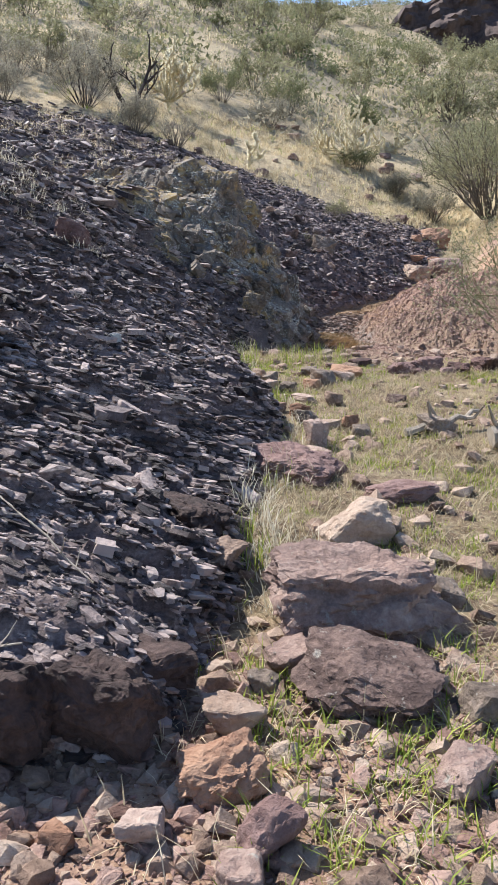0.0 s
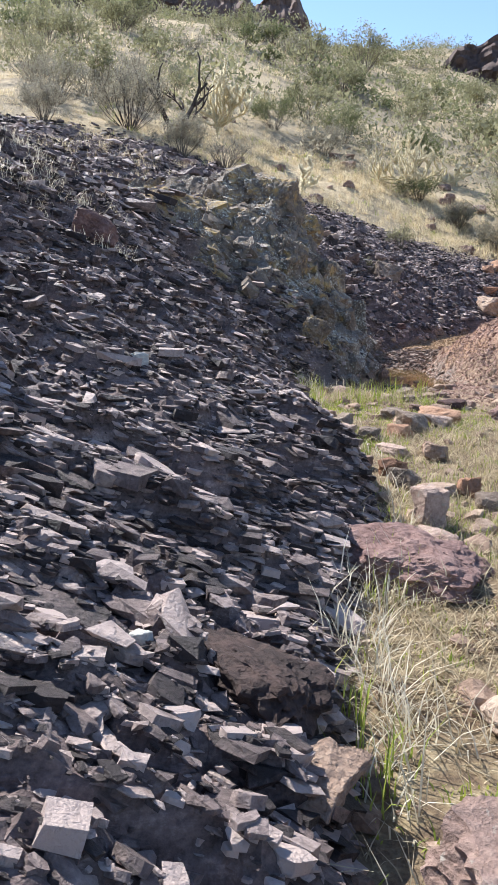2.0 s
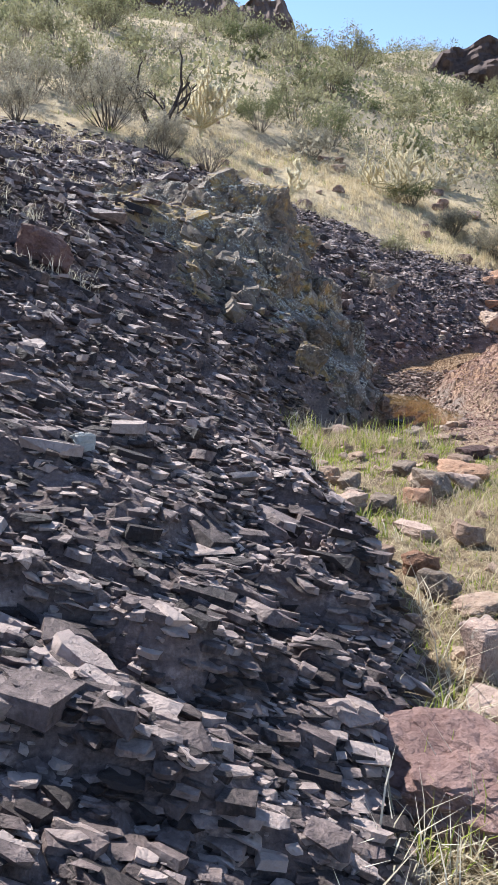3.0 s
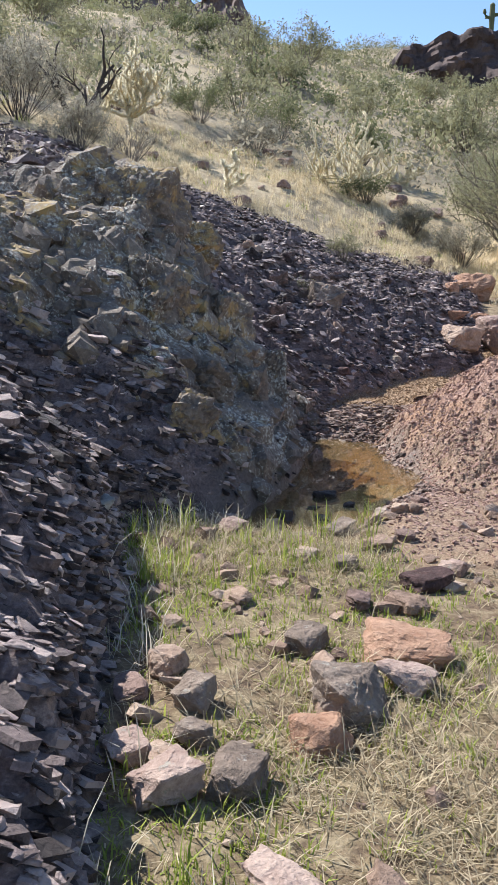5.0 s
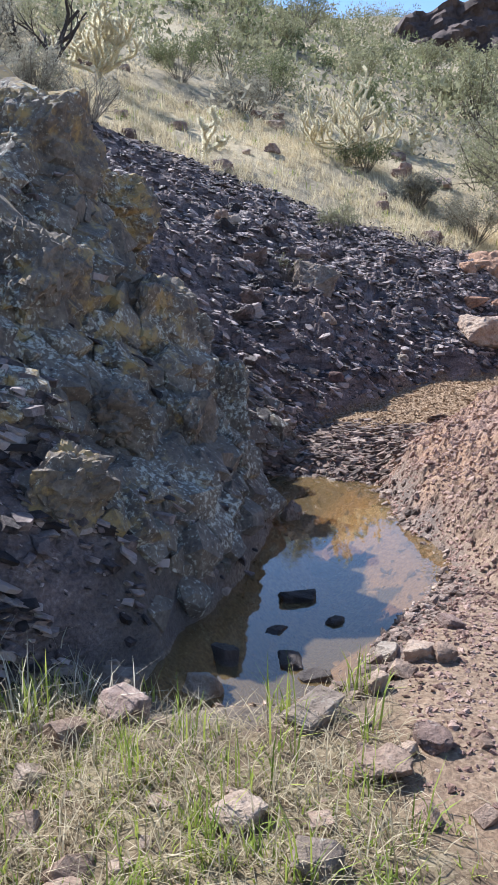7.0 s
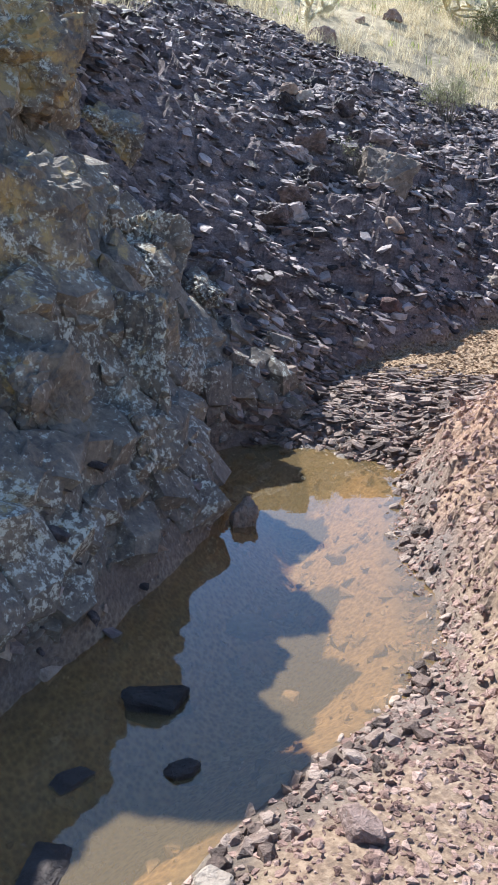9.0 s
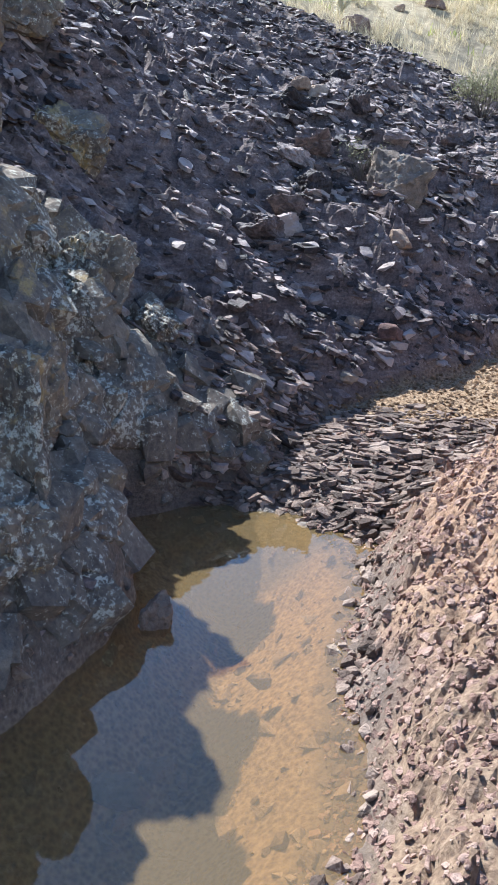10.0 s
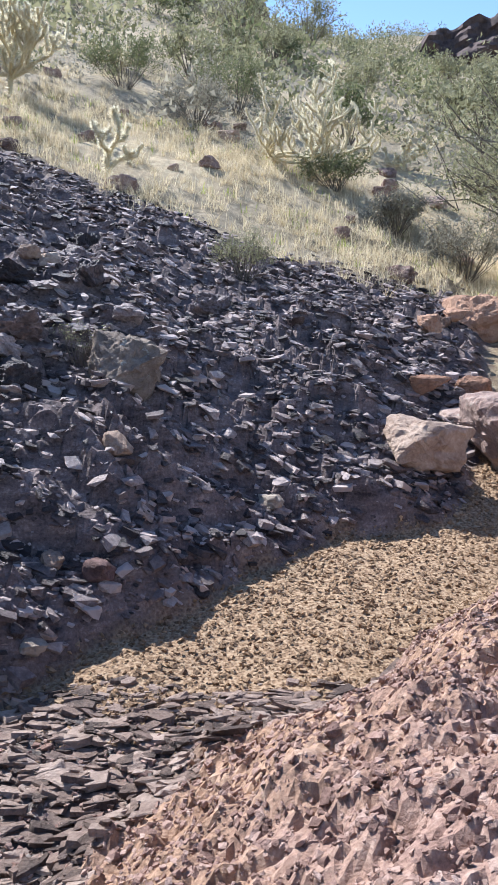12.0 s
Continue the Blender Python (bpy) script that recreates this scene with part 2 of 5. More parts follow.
def water_material():
    """Shallow muddy water: what lies under it shows through, tinted; its face mirrors by angle."""
    a = Mat("pond_water", 0.0)
    lw = a.t.nodes.new("ShaderNodeLayerWeight")
    lw.inputs["Blend"].default_value = 0.5
    shine = a.math('ADD', a.math('MULTIPLY', a.math('POWER', lw.outputs["Facing"], 3.4), 0.9), 0.06)
    tr = a.t.nodes.new("ShaderNodeBsdfTransparent")
    tr.inputs["Color"].default_value = (0.88, 0.73, 0.50, 1)
    gl = a.t.nodes.new("ShaderNodeBsdfGlossy")
    gl.inputs["Roughness"].default_value = 0.015
    mud = a.t.nodes.new("ShaderNodeBsdfDiffuse")
    mud.inputs["Color"].default_value = (0.38, 0.27, 0.13, 1)
    m0 = a.t.nodes.new("ShaderNodeMixShader")
    m0.inputs["Fac"].default_value = 0.26
    a.link(tr.outputs[0], m0.inputs[1])
    a.link(mud.outputs[0], m0.inputs[2])
    mx = a.t.nodes.new("ShaderNodeMixShader")
    a.link(shine, mx.inputs["Fac"])
    a.link(m0.outputs[0], mx.inputs[1])
    a.link(gl.outputs[0], mx.inputs[2])
    a.link(mx.outputs[0], a.out.inputs["Surface"])
    b = a.t.nodes.new("ShaderNodeBump")
    b.inputs["Strength"].default_value, b.inputs["Distance"].default_value = 0.10, 0.004
    a.link(a.noise(9, 2, 0.5), b.inputs["Height"])
    a.link(b.outputs[0], gl.inputs["Normal"])
    return a.m


water_face = water_material()


# ---- numbers for the ground ----
LATTICE = np.random.RandomState(7).rand(256, 256)


def value_noise(x, y, seed=0):
    x, y = x + 17.3 * seed, y - 9.7 * seed
    i, j = np.floor(x).astype(int), np.floor(y).astype(int)
    u, v = x - i, y - j
    u, v = u * u * u * (u * (6 * u - 15) + 10), v * v * v * (v * (6 * v - 15) + 10)
    a, b = LATTICE[i % 256, j % 256], LATTICE[(i + 1) % 256, j % 256]
    c, d = LATTICE[i % 256, (j + 1) % 256], LATTICE[(i + 1) % 256, (j + 1) % 256]
    return (a * (1 - u) + b * u) * (1 - v) + (c * (1 - u) + d * u) * v - 0.5


def fbm(x, y, octaves=4, seed=0):
    total, amp = 0.0, 1.0
    for k in range(octaves):
        total = total + amp * value_noise(x * 2 ** k, y * 2 ** k, seed + k)
        amp *= 0.5
    return total


def shards(x, y, scale, seed):
    """Broken ground: cells, each with a height and a tilt of its own, and the cracks between them (0 in a crack, 1 off it)."""
    u, v = x * scale, y * scale
    i, j = np.floor(u).astype(int), np.floor(v).astype(int)
    f1, f2, h = np.full(u.shape, 9.0), np.full(u.shape, 9.0), np.zeros(u.shape)
    for di in (-1, 0, 1):
        for dj in (-1, 0, 1):
            a, b = i + di, j + dj + seed
            px, py = i + di + LATTICE[a % 256, b % 256], j + dj + LATTICE[(a + 57) % 256, (b + 31) % 256]
            dx, dy = u - px, v - py
            d = np.hypot(dx, dy)
            own = LATTICE[(a + 101) % 256, (b + 77) % 256] - 0.5 + 1.1 * (LATTICE[(a + 13) % 256, (b + 19) % 256] - 0.5) * dx + 1.1 * (LATTICE[(a + 29) % 256, (b + 43) % 256] - 0.5) * dy
            near = d < f1
            f2 = np.where(near, f1, np.minimum(f2, d))
            h = np.where(near, own, h)
            f1 = np.where(near, d, f1)
    return h, np.clip((f2 - f1) / 0.16, 0, 1)


def step01(v, a, b):
    s = np.clip((v - a) / (b - a), 0, 1)
    return s * s * (3 - 2 * s)


def inside_depth(x, y, poly):
    """Signed distance to a closed outline, positive inside."""
    best, odd = np.full(x.shape, 1e9), np.zeros(x.shape, bool)
    for (ax, ay), (bx, by) in zip(poly, poly[1:] + poly[:1]):
        dx, dy = bx - ax, by - ay
        k = np.clip(((x - ax) * dx + (y - ay) * dy) / (dx * dx + dy * dy), 0, 1)
        best = np.minimum(best, (x - ax - k * dx) ** 2 + (y - ay - k * dy) ** 2)
        if dy:
            odd ^= ((ay > y) != (by > y)) & (x < ax + (y - ay) * dx / dy)
    return np.where(odd, 1, -1) * np.sqrt(best)


# the foot of the rock on the walker's left and of the slope past the pool
ROCK_FOOT = [(-3.0, 1.98), (-0.7, 2.1), (-0.38, 2.14), (-0.24, 2.34), (-0.2, 2.7), (-0.07, 3.2), (-0.04, 4.0), (0.1, 4.8), (0.24, 5.6), (0.24, 6.3),
             (-0.05, 7.2), (-0.13, 8.1), (-0.23, 9.1), (-0.33, 9.9), (0.1, 10.15), (0.42, 10.45), (0.62, 11.0), (0.81, 11.6), (0.93, 12.1), (0.91, 12.42),
             (0.6, 13.0), (0.8, 13.25), (1.12, 13.5), (1.3, 14.2), (1.55, 14.65), (2.0, 15.05), (2.3, 15.45), (2.75, 15.95), (3.4, 16.15), (3.9, 17.0), (4.6, 20.0), (5.6, 26.0)]
ROCK_AREA = ROCK_FOOT + [(5.6, 400.0), (-400.0, 400.0), (-400.0, 1.98)]
# the foot of the red bank on the right
BANK_FOOT = [(400.0, 9.3), (3.3, 9.5), (2.3, 10.3), (1.85, 11.0), (1.76, 11.6), (1.70, 12.3), (1.66, 12.9), (1.75, 13.4), (2.1, 13.85), (2.65, 14.3), (3.5, 15.2), (4.4, 16.4),
             (5.4, 20.0), (6.2, 26.0)]
BANK_AREA = BANK_FOOT + [(6.2, 400.0), (400.0, 400.0)]
POOL = [(0.25, 10.2), (0.5, 10.0), (0.95, 10.08), (1.16, 10.28), (1.24, 10.55), (1.45, 10.85), (1.62, 11.15), (1.70, 11.6), (1.64, 12.2), (1.62, 12.8), (1.47, 13.1), (1.18, 13.27),
        (0.8, 13.2), (0.58, 13.05), (0.78, 12.45), (0.8, 12.1), (0.7, 11.6), (0.54, 11.0), (0.36, 10.5)]
WATER_Z = 0.05


def floor_height(x, y):
    f = np.interp(y, [-400, -5, 0, 3, 5, 7, 9, 10.2, 11, 13, 13.8, 15, 16, 17, 19, 22, 26], [-2, -0.08, 0, 0.0, 0.08, 0.13, 0.14, 0.12, 0.1, 0.09, 0.2, 0.3, 0.4, 0.7, 1.15, 1.55, 2.3])
    return f + 0.14 * np.maximum(x - 3.2, 0) * step01(-y, -12, -6) * np.exp(-np.maximum(x - 3.2, 0) / 20)


def hill_height(x, y):
    yy = np.maximum(y, 15.5)
    u = 2.0 - 2.4 * np.tanh((x - 0.4) / 8.0) + 0.24 * (yy - 17.8) + 0.10 * np.maximum(yy - 23, 0)
    u = u + 0.75 * np.exp(-((x + 1.1) / 1.3) ** 2 - ((y - 14.6) / 2.0) ** 2)
    u = u + 0.45 * np.exp(-((x + 0.5) / 0.9) ** 2 - ((y - 12.5) / 0.9) ** 2)
    over = np.maximum(yy - 112 - 6 * value_noise(x / 19, 0 * x, 3), 0)
    u = u - 0.75 * over
    u = u - 4.2 * np.exp(-((x - 28) / 16) ** 2 - ((y - 92) / 26) ** 2)
    u = u + 3.2 * fbm(x / 22, y / 22, 3, 5) * step01(y, 32, 80) + 0.3 * fbm(x / 3.1, y / 3.1, 3, 8) * step01(y, 19, 30)
    u = u + np.interp(x, [-30, -10, -5, 0, 5, 10, 15, 20, 25, 30, 40], [-4.5, -5.0, -4.8, -4.2, -2.4, -0.6, 0.8, 1.8, 1.6, 1.0, 0.3]) * step01(y, 70, 106)
    return u


def rim_line(x, y):
    """How far a place lies past the line at which the slate ends and the hillside grass begins."""
    return y - np.interp(x, [-6, -2, -0.5, 0.3, 1.4, 2.4, 3.8, 5.2], [23.4, 22.9, 22.3, 21.8, 21.5, 20.7, 21.5, 22.3])


def ground_parts(x, y):
    f = floor_height(x, y)
    hill = hill_height(x, y)
    wob = 0.10 * fbm(x * 1.7, y * 1.7, 4, 11)
    left = inside_depth(x, y, ROCK_AREA) + wob * step01(y, 2, 3)
    right = inside_depth(x, y, BANK_AREA) + 0.8 * wob
    pool = inside_depth(x, y, POOL) + 0.25 * wob
    toe = np.interp(y, [1.7, 2.2, 3, 4, 6, 7.7, 9.2, 10.3, 11.5, 12.4, 13.3, 14.5], [0.3, 0.25, 0.1, 0.06, 0.12, 0.25, 0.36, 0.22, 0.15, 0.1, 0.1, 0.03])
    rise = np.interp(y, [2, 5, 6.5, 8, 9.5, 10.4, 11.1, 11.7, 12.2, 12.8, 13.2, 13.55, 14, 15, 17, 22], [0.40, 0.44, 0.47, 0.68, 0.85, 0.95, 1.12, 1.35, 1.8, 2.2, 2.0, 1.1, 0.98, 0.82, 0.66, 0.5])
    d = np.maximum(left, 0)
    rock = f + toe * (1 - np.exp(-d / 0.10)) + rise * d
    top = np.maximum(hill, f + 0.02)
    k = 0.35
    h = np.clip(0.5 + 0.5 * (top - rock) / k, 0, 1)
    rock = top * (1 - h) + rock * h - k * h * (1 - h)
    d2 = np.maximum(right, 0)
    amp = np.interp(y, [9.3, 11.3, 12.5, 17, 22], [0.1, 0.6, 1.15, 1.2, 1.4])
    bank = f + (1 - np.exp(-d2 / 1.2)) * np.maximum(amp, hill - f)
    z = np.where(left > 0, np.maximum(rock, f), np.where(right > 0, bank, f))
    far = step01(y, 24, 28)
    z = z * (1 - far) + hill * far
    # relief: bedded ribs on the rock, knobs on the spur, hummocks on the floor
    rocky = step01(left, -0.02, 0.15) * (1 - step01(hill - 0.2 - rock, 0.0, -0.35) * step01(rim_line(x, y), -0.6, 0.4)) * (1 - step01(y, 24, 30))
    spur = step01(y + 0.15 * fbm(x * 2, y * 2, 2, 39), 10.35, 11.1) * (1 - step01(y, 13.2, 14.2)) * step01(left, 0, 0.1)
    bed = (0.55 * x + 0.25 * y + z * 1.1) * 4.0
    z = z + rocky * ((0.075 + 0.13 * step01(y, 13, 15)) * fbm(x * 1.6, y * 1.6, 5, 21) + 0.05 * value_noise(bed, 0.5 * y - 0.3 * x, 30) + 0.026 * value_noise(bed * 2.7, 1.3 * y, 31))
    u = 2.6 * y + 0.7 * x + 1.6 * fbm(x * 0.8, y * 0.8, 3, 33)
    fr = u - np.floor(u)
    z = z + rocky * (1 - spur) * 0.12 * (step01(fr, 0.0, 0.2) - fr) * (0.3 + 1.2 * step01(fbm(x * 1.1, y * 1.1, 2, 36), -0.2, 0.25))
    u = 6.3 * y + 2.6 * x + 1.9 * fbm(x * 1.4, y * 1.4, 3, 37)
    fr = u - np.floor(u)
    z = z + rocky * (1 - spur) * 0.055 * (step01(fr, 0.0, 0.22) - fr) * (0.2 + 1.3 * step01(fbm(x * 1.7, y * 1.7, 2, 38), -0.2, 0.25))
    for k, (a, b, amp) in enumerate(((5.0, 9.0, 0.045), (11.0, 19.0, 0.030))):
        ca = np.floor(a * (x + 0.25 * y) + 0.8 * fbm(x * 3, y * 3, 2, 80 + k)).astype(int)
        cb = np.floor(b * (y - 0.15 * x) + 0.9 * fbm(x * 3, y * 3, 2, 84 + k)).astype(int)
        z = z + rocky * (1 - 0.5 * spur) * (1 - step01(y, 13.5, 15)) * amp * (LATTICE[ca % 256, (cb + 91 * k) % 256] - 0.5)
    slope = rocky * step01(y, 12.8, 14.2) * (y < 24) + 0.45 * spur
    crust = step01(right, -0.1, 0.15) * (y < 18) * step01(y, 9.3, 10.3)
    ledgy = (left < 0.15) * (right < 0.15) * step01(y, 12.85, 13.1) * (1 - step01(y, 14.0, 14.3)) * (pool < 0.03)
    some = np.where((slope > 0.01) | (crust > 0.01) | (ledgy > 0.01))[0]
    if len(some):
        xs, ys = x[some], y[some]
        for scale, seed, on_slope, on_crust, on_ledge_rock in ((3.1, 3, 0.055, 0.026, 0.02), (8.0, 11, 0.032, 0.022, 0.03), (19.0, 23, 0.012, 0.022, 0.024)):
            h, crack = shards(xs + 0.10 * fbm(xs * 4, ys * 4, 2, seed), ys * 1.25, scale, seed)
            w = on_slope * slope[some] + on_crust * crust[some] + on_ledge_rock * ledgy[some]
            z[some] = z[some] + w * (h - 0.45 * (1 - crack))
    tall = z / 0.5 + 0.8 * fbm(x * 0.9, y * 0.9, 3, 47)
    fr = tall - np.floor(tall)
    z = z + spur * 0.5 * 0.62 * (step01(fr, 0.45, 0.95) - fr) * step01(left, 0.05, 0.3)
    z = z - 0.45 * np.exp(-((x - 0.2) / 0.75) ** 2 - ((y - 14.5) / 0.5) ** 2)
    z = z + spur * (0.24 * fbm(x * 2.1, y * 2.1, 4, 40) + 0.10 * np.abs(value_noise(x * 5, y * 5, 44)))
    banky = step01(right, 0, 0.2) * (1 - step01(y, 17, 22))
    z = z + banky * (0.14 * fbm(x * 2.3, y * 1.2, 5, 50) + 0.06 * value_noise(4.5 * (x + 0.5 * y), 1.3 * y, 55) + 0.05 * np.abs(value_noise(x * 7, y * 4, 57)) + 0.11 * (0.3 - np.abs(value_noise(3.4 * (0.9 * x - 0.4 * y), 1.0 * (0.4 * x + 0.9 * y), 59))) + 0.045 * value_noise(x * 15, y * 11, 58) + 0.022 * value_noise(x * 31, y * 27, 56))
    flat = (1 - rocky) * (1 - banky)
    z = z + flat * (0.05 * fbm(x * 1.3, y * 1.3, 5, 60)) * (1 - far)
    z = np.where(pool > -0.25, z - (0.05 * step01(pool, -0.25, 0.0) + 0.30 * step01(pool, -0.05, 0.5)) * (1 - 0.6 * spur), z)
    return z, left, right, pool, rocky, spur, banky, hill


def ground_z(x, y):
    x, y = np.atleast_1d(np.asarray(x, float)), np.atleast_1d(np.asarray(y, float))
    return ground_parts(x, y)[0]


def gz(x, y):
    return float(ground_z(x, y)[0])


def ground_normal(x, y, e=0.06):
    dx = (ground_z(x + e, y) - ground_z(x - e, y)) / (2 * e)
    dy = (ground_z(x, y + e) - ground_z(x, y - e)) / (2 * e)
    n = np.stack([-dx, -dy, np.ones_like(dx)], 1)
    return n / np.linalg.norm(n, axis=1)[:, None]


def mesh_from(name, verts, faces, material, smooth=False, sizes=None):
    """A mesh from arrays: faces is (n, 3) or (n, 4)."""
    me = bpy.data.meshes.new(name)
    faces = np.asarray(faces)
    me.vertices.add(len(verts))
    me.vertices.foreach_set("co", np.asarray(verts, np.float32).ravel())
    n, w = faces.shape
    me.loops.add(n * w)
    me.loops.foreach_set("vertex_index", faces.astype(np.int32).ravel())
    me.polygons.add(n)
    me.polygons.foreach_set("loop_start", np.arange(0, n * w, w, dtype=np.int32))
    me.polygons.foreach_set("loop_total", np.full(n, w, np.int32))
    me.polygons.foreach_set("use_smooth", np.full(n, smooth, bool))
    me.update(calc_edges=True)
    me.materials.append(material)
    return me


def steps_out(a, b, fine, grow, low, high):
    inner = list(np.arange(a, b + fine / 2, fine))
    s, v = fine, b
    up = []
    while v < high:
        s *= grow
        v += s
        up.append(v)
    s, v = fine, a
    down = []
    while v > low:
        s *= grow
        v -= s
        down.append(v)
    return np.array(down[::-1] + inner + up)


gx = steps_out(-2.1, 3.6, 0.031, 1.055, -420, 420)
gx = np.concatenate([gx[gx < 1.55], np.arange(1.55, 3.25, 0.018), gx[gx >= 3.25]])
gy = np.concatenate([steps_out(1.4, 16.0, 0.032, 1.06, -420, 16.0)[:-1], steps_out(16.0, 16.07, 0.035, 1.022, 15.99, 34.0)[1:]])
tail, s = [], gy[-1] - gy[-2]
while gy[-1] + sum(tail) < 420:
    s = min(s * 1.03, 40) if gy[-1] + sum(tail) < 125 else s * 1.2
    tail.append(s)
gy = np.concatenate([gy, gy[-1] + np.cumsum(tail)])
gy = np.concatenate([gy[gy < 11.6], np.arange(11.6, 14.9, 0.02), gy[gy >= 14.9]])
GX, GY = np.meshgrid(gx, gy)
fx, fy = GX.ravel(), GY.ravel()
fz, left_d, right_d, pool_d, rocky, spur, banky, hill_z = ground_parts(fx, fy)
nx, ny = len(gx), len(gy)
idx = np.arange(nx * ny).reshape(ny, nx)
quads = np.stack([idx[:-1, :-1], idx[:-1, 1:], idx[1:, 1:], idx[1:, :-1]], -1).reshape(-1, 4)
ground_mesh = mesh_from("ground", np.stack([fx, fy, fz], 1), quads, ground_surface, True)
ground_mesh.polygons.foreach_set("use_smooth", (rocky[quads[:, 0]] + banky[quads[:, 0]]) < 0.5)
jit = 0.25 * fbm(fx * 4, fy * 4, 3, 70)
near_pool = step01(pool_d + jit * 0.5, -0.28, -0.06)
in_gravel = (1 - step01(left_d + jit * 0.4, -0.08, 0.06)) * (1 - step01(right_d + jit * 0.5, -0.05, 0.12)) * step01(fy + jit, 13.9, 14.15) * (1 - step01(fy, 17, 18))
shore = (1 - step01(left_d, -0.1, 0.1)) * step01(fx + jit, 1.05, 1.5) * step01(fy + jit, 9.0, 9.8) * (1 - step01(fy + jit, 13.9, 14.15))
ledge = (1 - step01(right_d + jit * 0.4, -0.05, 0.15)) * step01(fy + jit, 12.95, 13.25) * (1 - step01(fy + jit, 14.0, 14.3)) * step01(fx, 0.6, 0.9)
hilly = step01(fy + jit * 2, 15.5, 17.5) * step01(rim_line(fx, fy) + jit * 4, -0.5, 0.6)
hilly = np.maximum(hilly, step01(fy, 24, 27))
rocky_w = np.clip(np.maximum(rocky, step01(left_d, -0.05, 0.02) * (fy < 24)) * (1 - hilly), 0, 1)
bank_w = np.maximum(banky * (1 - hilly), 0.9 * shore)
bank_w = np.maximum(bank_w, 0.8 * (1 - step01(fy + jit * 2, 2.3, 3.1)) * (1 - rocky_w) * step01(fy, -6, -3))
for nm, cols in (("zone_a", (rocky_w, bank_w, np.maximum(np.maximum(in_gravel, 0.75 * step01(pool_d, -0.05, 0.1)), 0.75 * shore * (1 - step01(fy + jit, 11.4, 12.4))))), ("zone_b", (np.maximum(0.8 * near_pool * (1 - step01(pool_d, -0.02, 0.12)), np.maximum(ledge, 0.3 * shore * (1 - step01(fy + jit, 11.6, 12.4)))), spur, hilly))):
    att = ground_mesh.color_attributes.new(nm, 'FLOAT_COLOR', 'POINT')
    att.data.foreach_set("color", np.stack([*cols, np.ones(len(fx))], 1).astype(np.float32).ravel())
ground = tagged(new("ground", ground_mesh), "sloping desert ground of dark slate, red soil, gravel and dry grass", "ground", kind="structure")

# the pool's face
pv = [(x, y) for x, y in POOL]
cx, cy = sum(p[0] for p in pv) / len(pv), sum(p[1] for p in pv) / len(pv)
bm = bmesh.new()
ring = [bm.verts.new((cx + (x - cx) * 1.22, cy + (y - cy) * 1.12, WATER_Z)) for x, y in pv]
bm.faces.new(ring)
me = bpy.data.meshes.new("water")
bm.to_mesh(me)
bm.free()
me.materials.append(water_face)
tagged(new("water", me), "still shallow muddy pool mirroring sky beside dark rock", "water", kind="structure")


# ---- stones ----
def hull_mesh(name, seed, flat=1.0, points=14, bevel=0.0, box=0.75):
    """An angular stone about 1 m across, as the hull of scattered points."""
    rnd = random.Random(seed)
    bm = bmesh.new()
    for _ in range(points):
        v = Vector([rnd.uniform(-1, 1) for _ in range(3)])
        m = max(abs(c) for c in v)
        v = v.lerp(v / m, box) * 0.5
        bm.verts.new((v.x, v.y, v.z * flat))
    out = bmesh.ops.convex_hull(bm, input=bm.verts)
    bmesh.ops.delete(bm, geom=[g for g in set(out["geom_interior"] + out["geom_unused"]) if isinstance(g, bmesh.types.BMVert)], context='VERTS')
    bmesh.ops.dissolve_limit(bm, angle_limit=radians(14), verts=bm.verts, edges=bm.edges)
    if bevel:
        bmesh.ops.bevel(bm, geom=list(bm.edges), offset=bevel, segments=1, affect='EDGES', clamp_overlap=True)
    bmesh.ops.triangulate(bm, faces=bm.faces)
    me = bpy.data.meshes.new(name)
    bm.to_mesh(me)
    bm.free()
    return me


def arrays(me):
    v = np.empty(len(me.vertices) * 3, np.float32)
    me.vertices.foreach_get("co", v)
    f = np.empty(len(me.polygons) * 3, np.int32)
    me.polygons.foreach_get("vertices", f)
    return v.reshape(-1, 3), f.reshape(-1, 3)


def strew(name, protos, places, axes, sizes, material, smooth=False):
    """Joins many copies of small meshes: axes is (n, 3, 3), columns the turned axes."""
    rs = np.random.RandomState(len(places))
    pick = rs.randint(0, len(protos), len(places))
    vs, fs, base = [], [], 0
    for k, me in enumerate(protos):
        v, f = me if isinstance(me, tuple) else arrays(me)
        sel = np.where(pick == k)[0]
        if not len(sel):
            continue
        w = np.einsum('nij,nvj->nvi', axes[sel], v[None] * sizes[sel][:, None, :]) + places[sel][:, None, :]
        vs.append(w.reshape(-1, 3))
        fs.append((f[None] + (np.arange(len(sel)) * len(v))[:, None, None] + base).reshape(-1, 3))
        base += len(sel) * len(v)
    return mesh_from(name, np.concatenate(vs), np.concatenate(fs), material, smooth)


def frames_from(normals, spin, tilt, rs):
    """Turned axes round given normals, with a random lean."""
    n = normals + tilt * rs.randn(len(normals), 3)
    n /= np.linalg.norm(n, axis=1)[:, None]
    t = np.stack([np.cos(spin), np.sin(spin), 0 * spin], 1)
    t = t - n * np.sum(t * n, 1)[:, None]
    t /= np.linalg.norm(t, axis=1)[:, None]
    return np.stack([t, np.cross(n, t), n], 2)


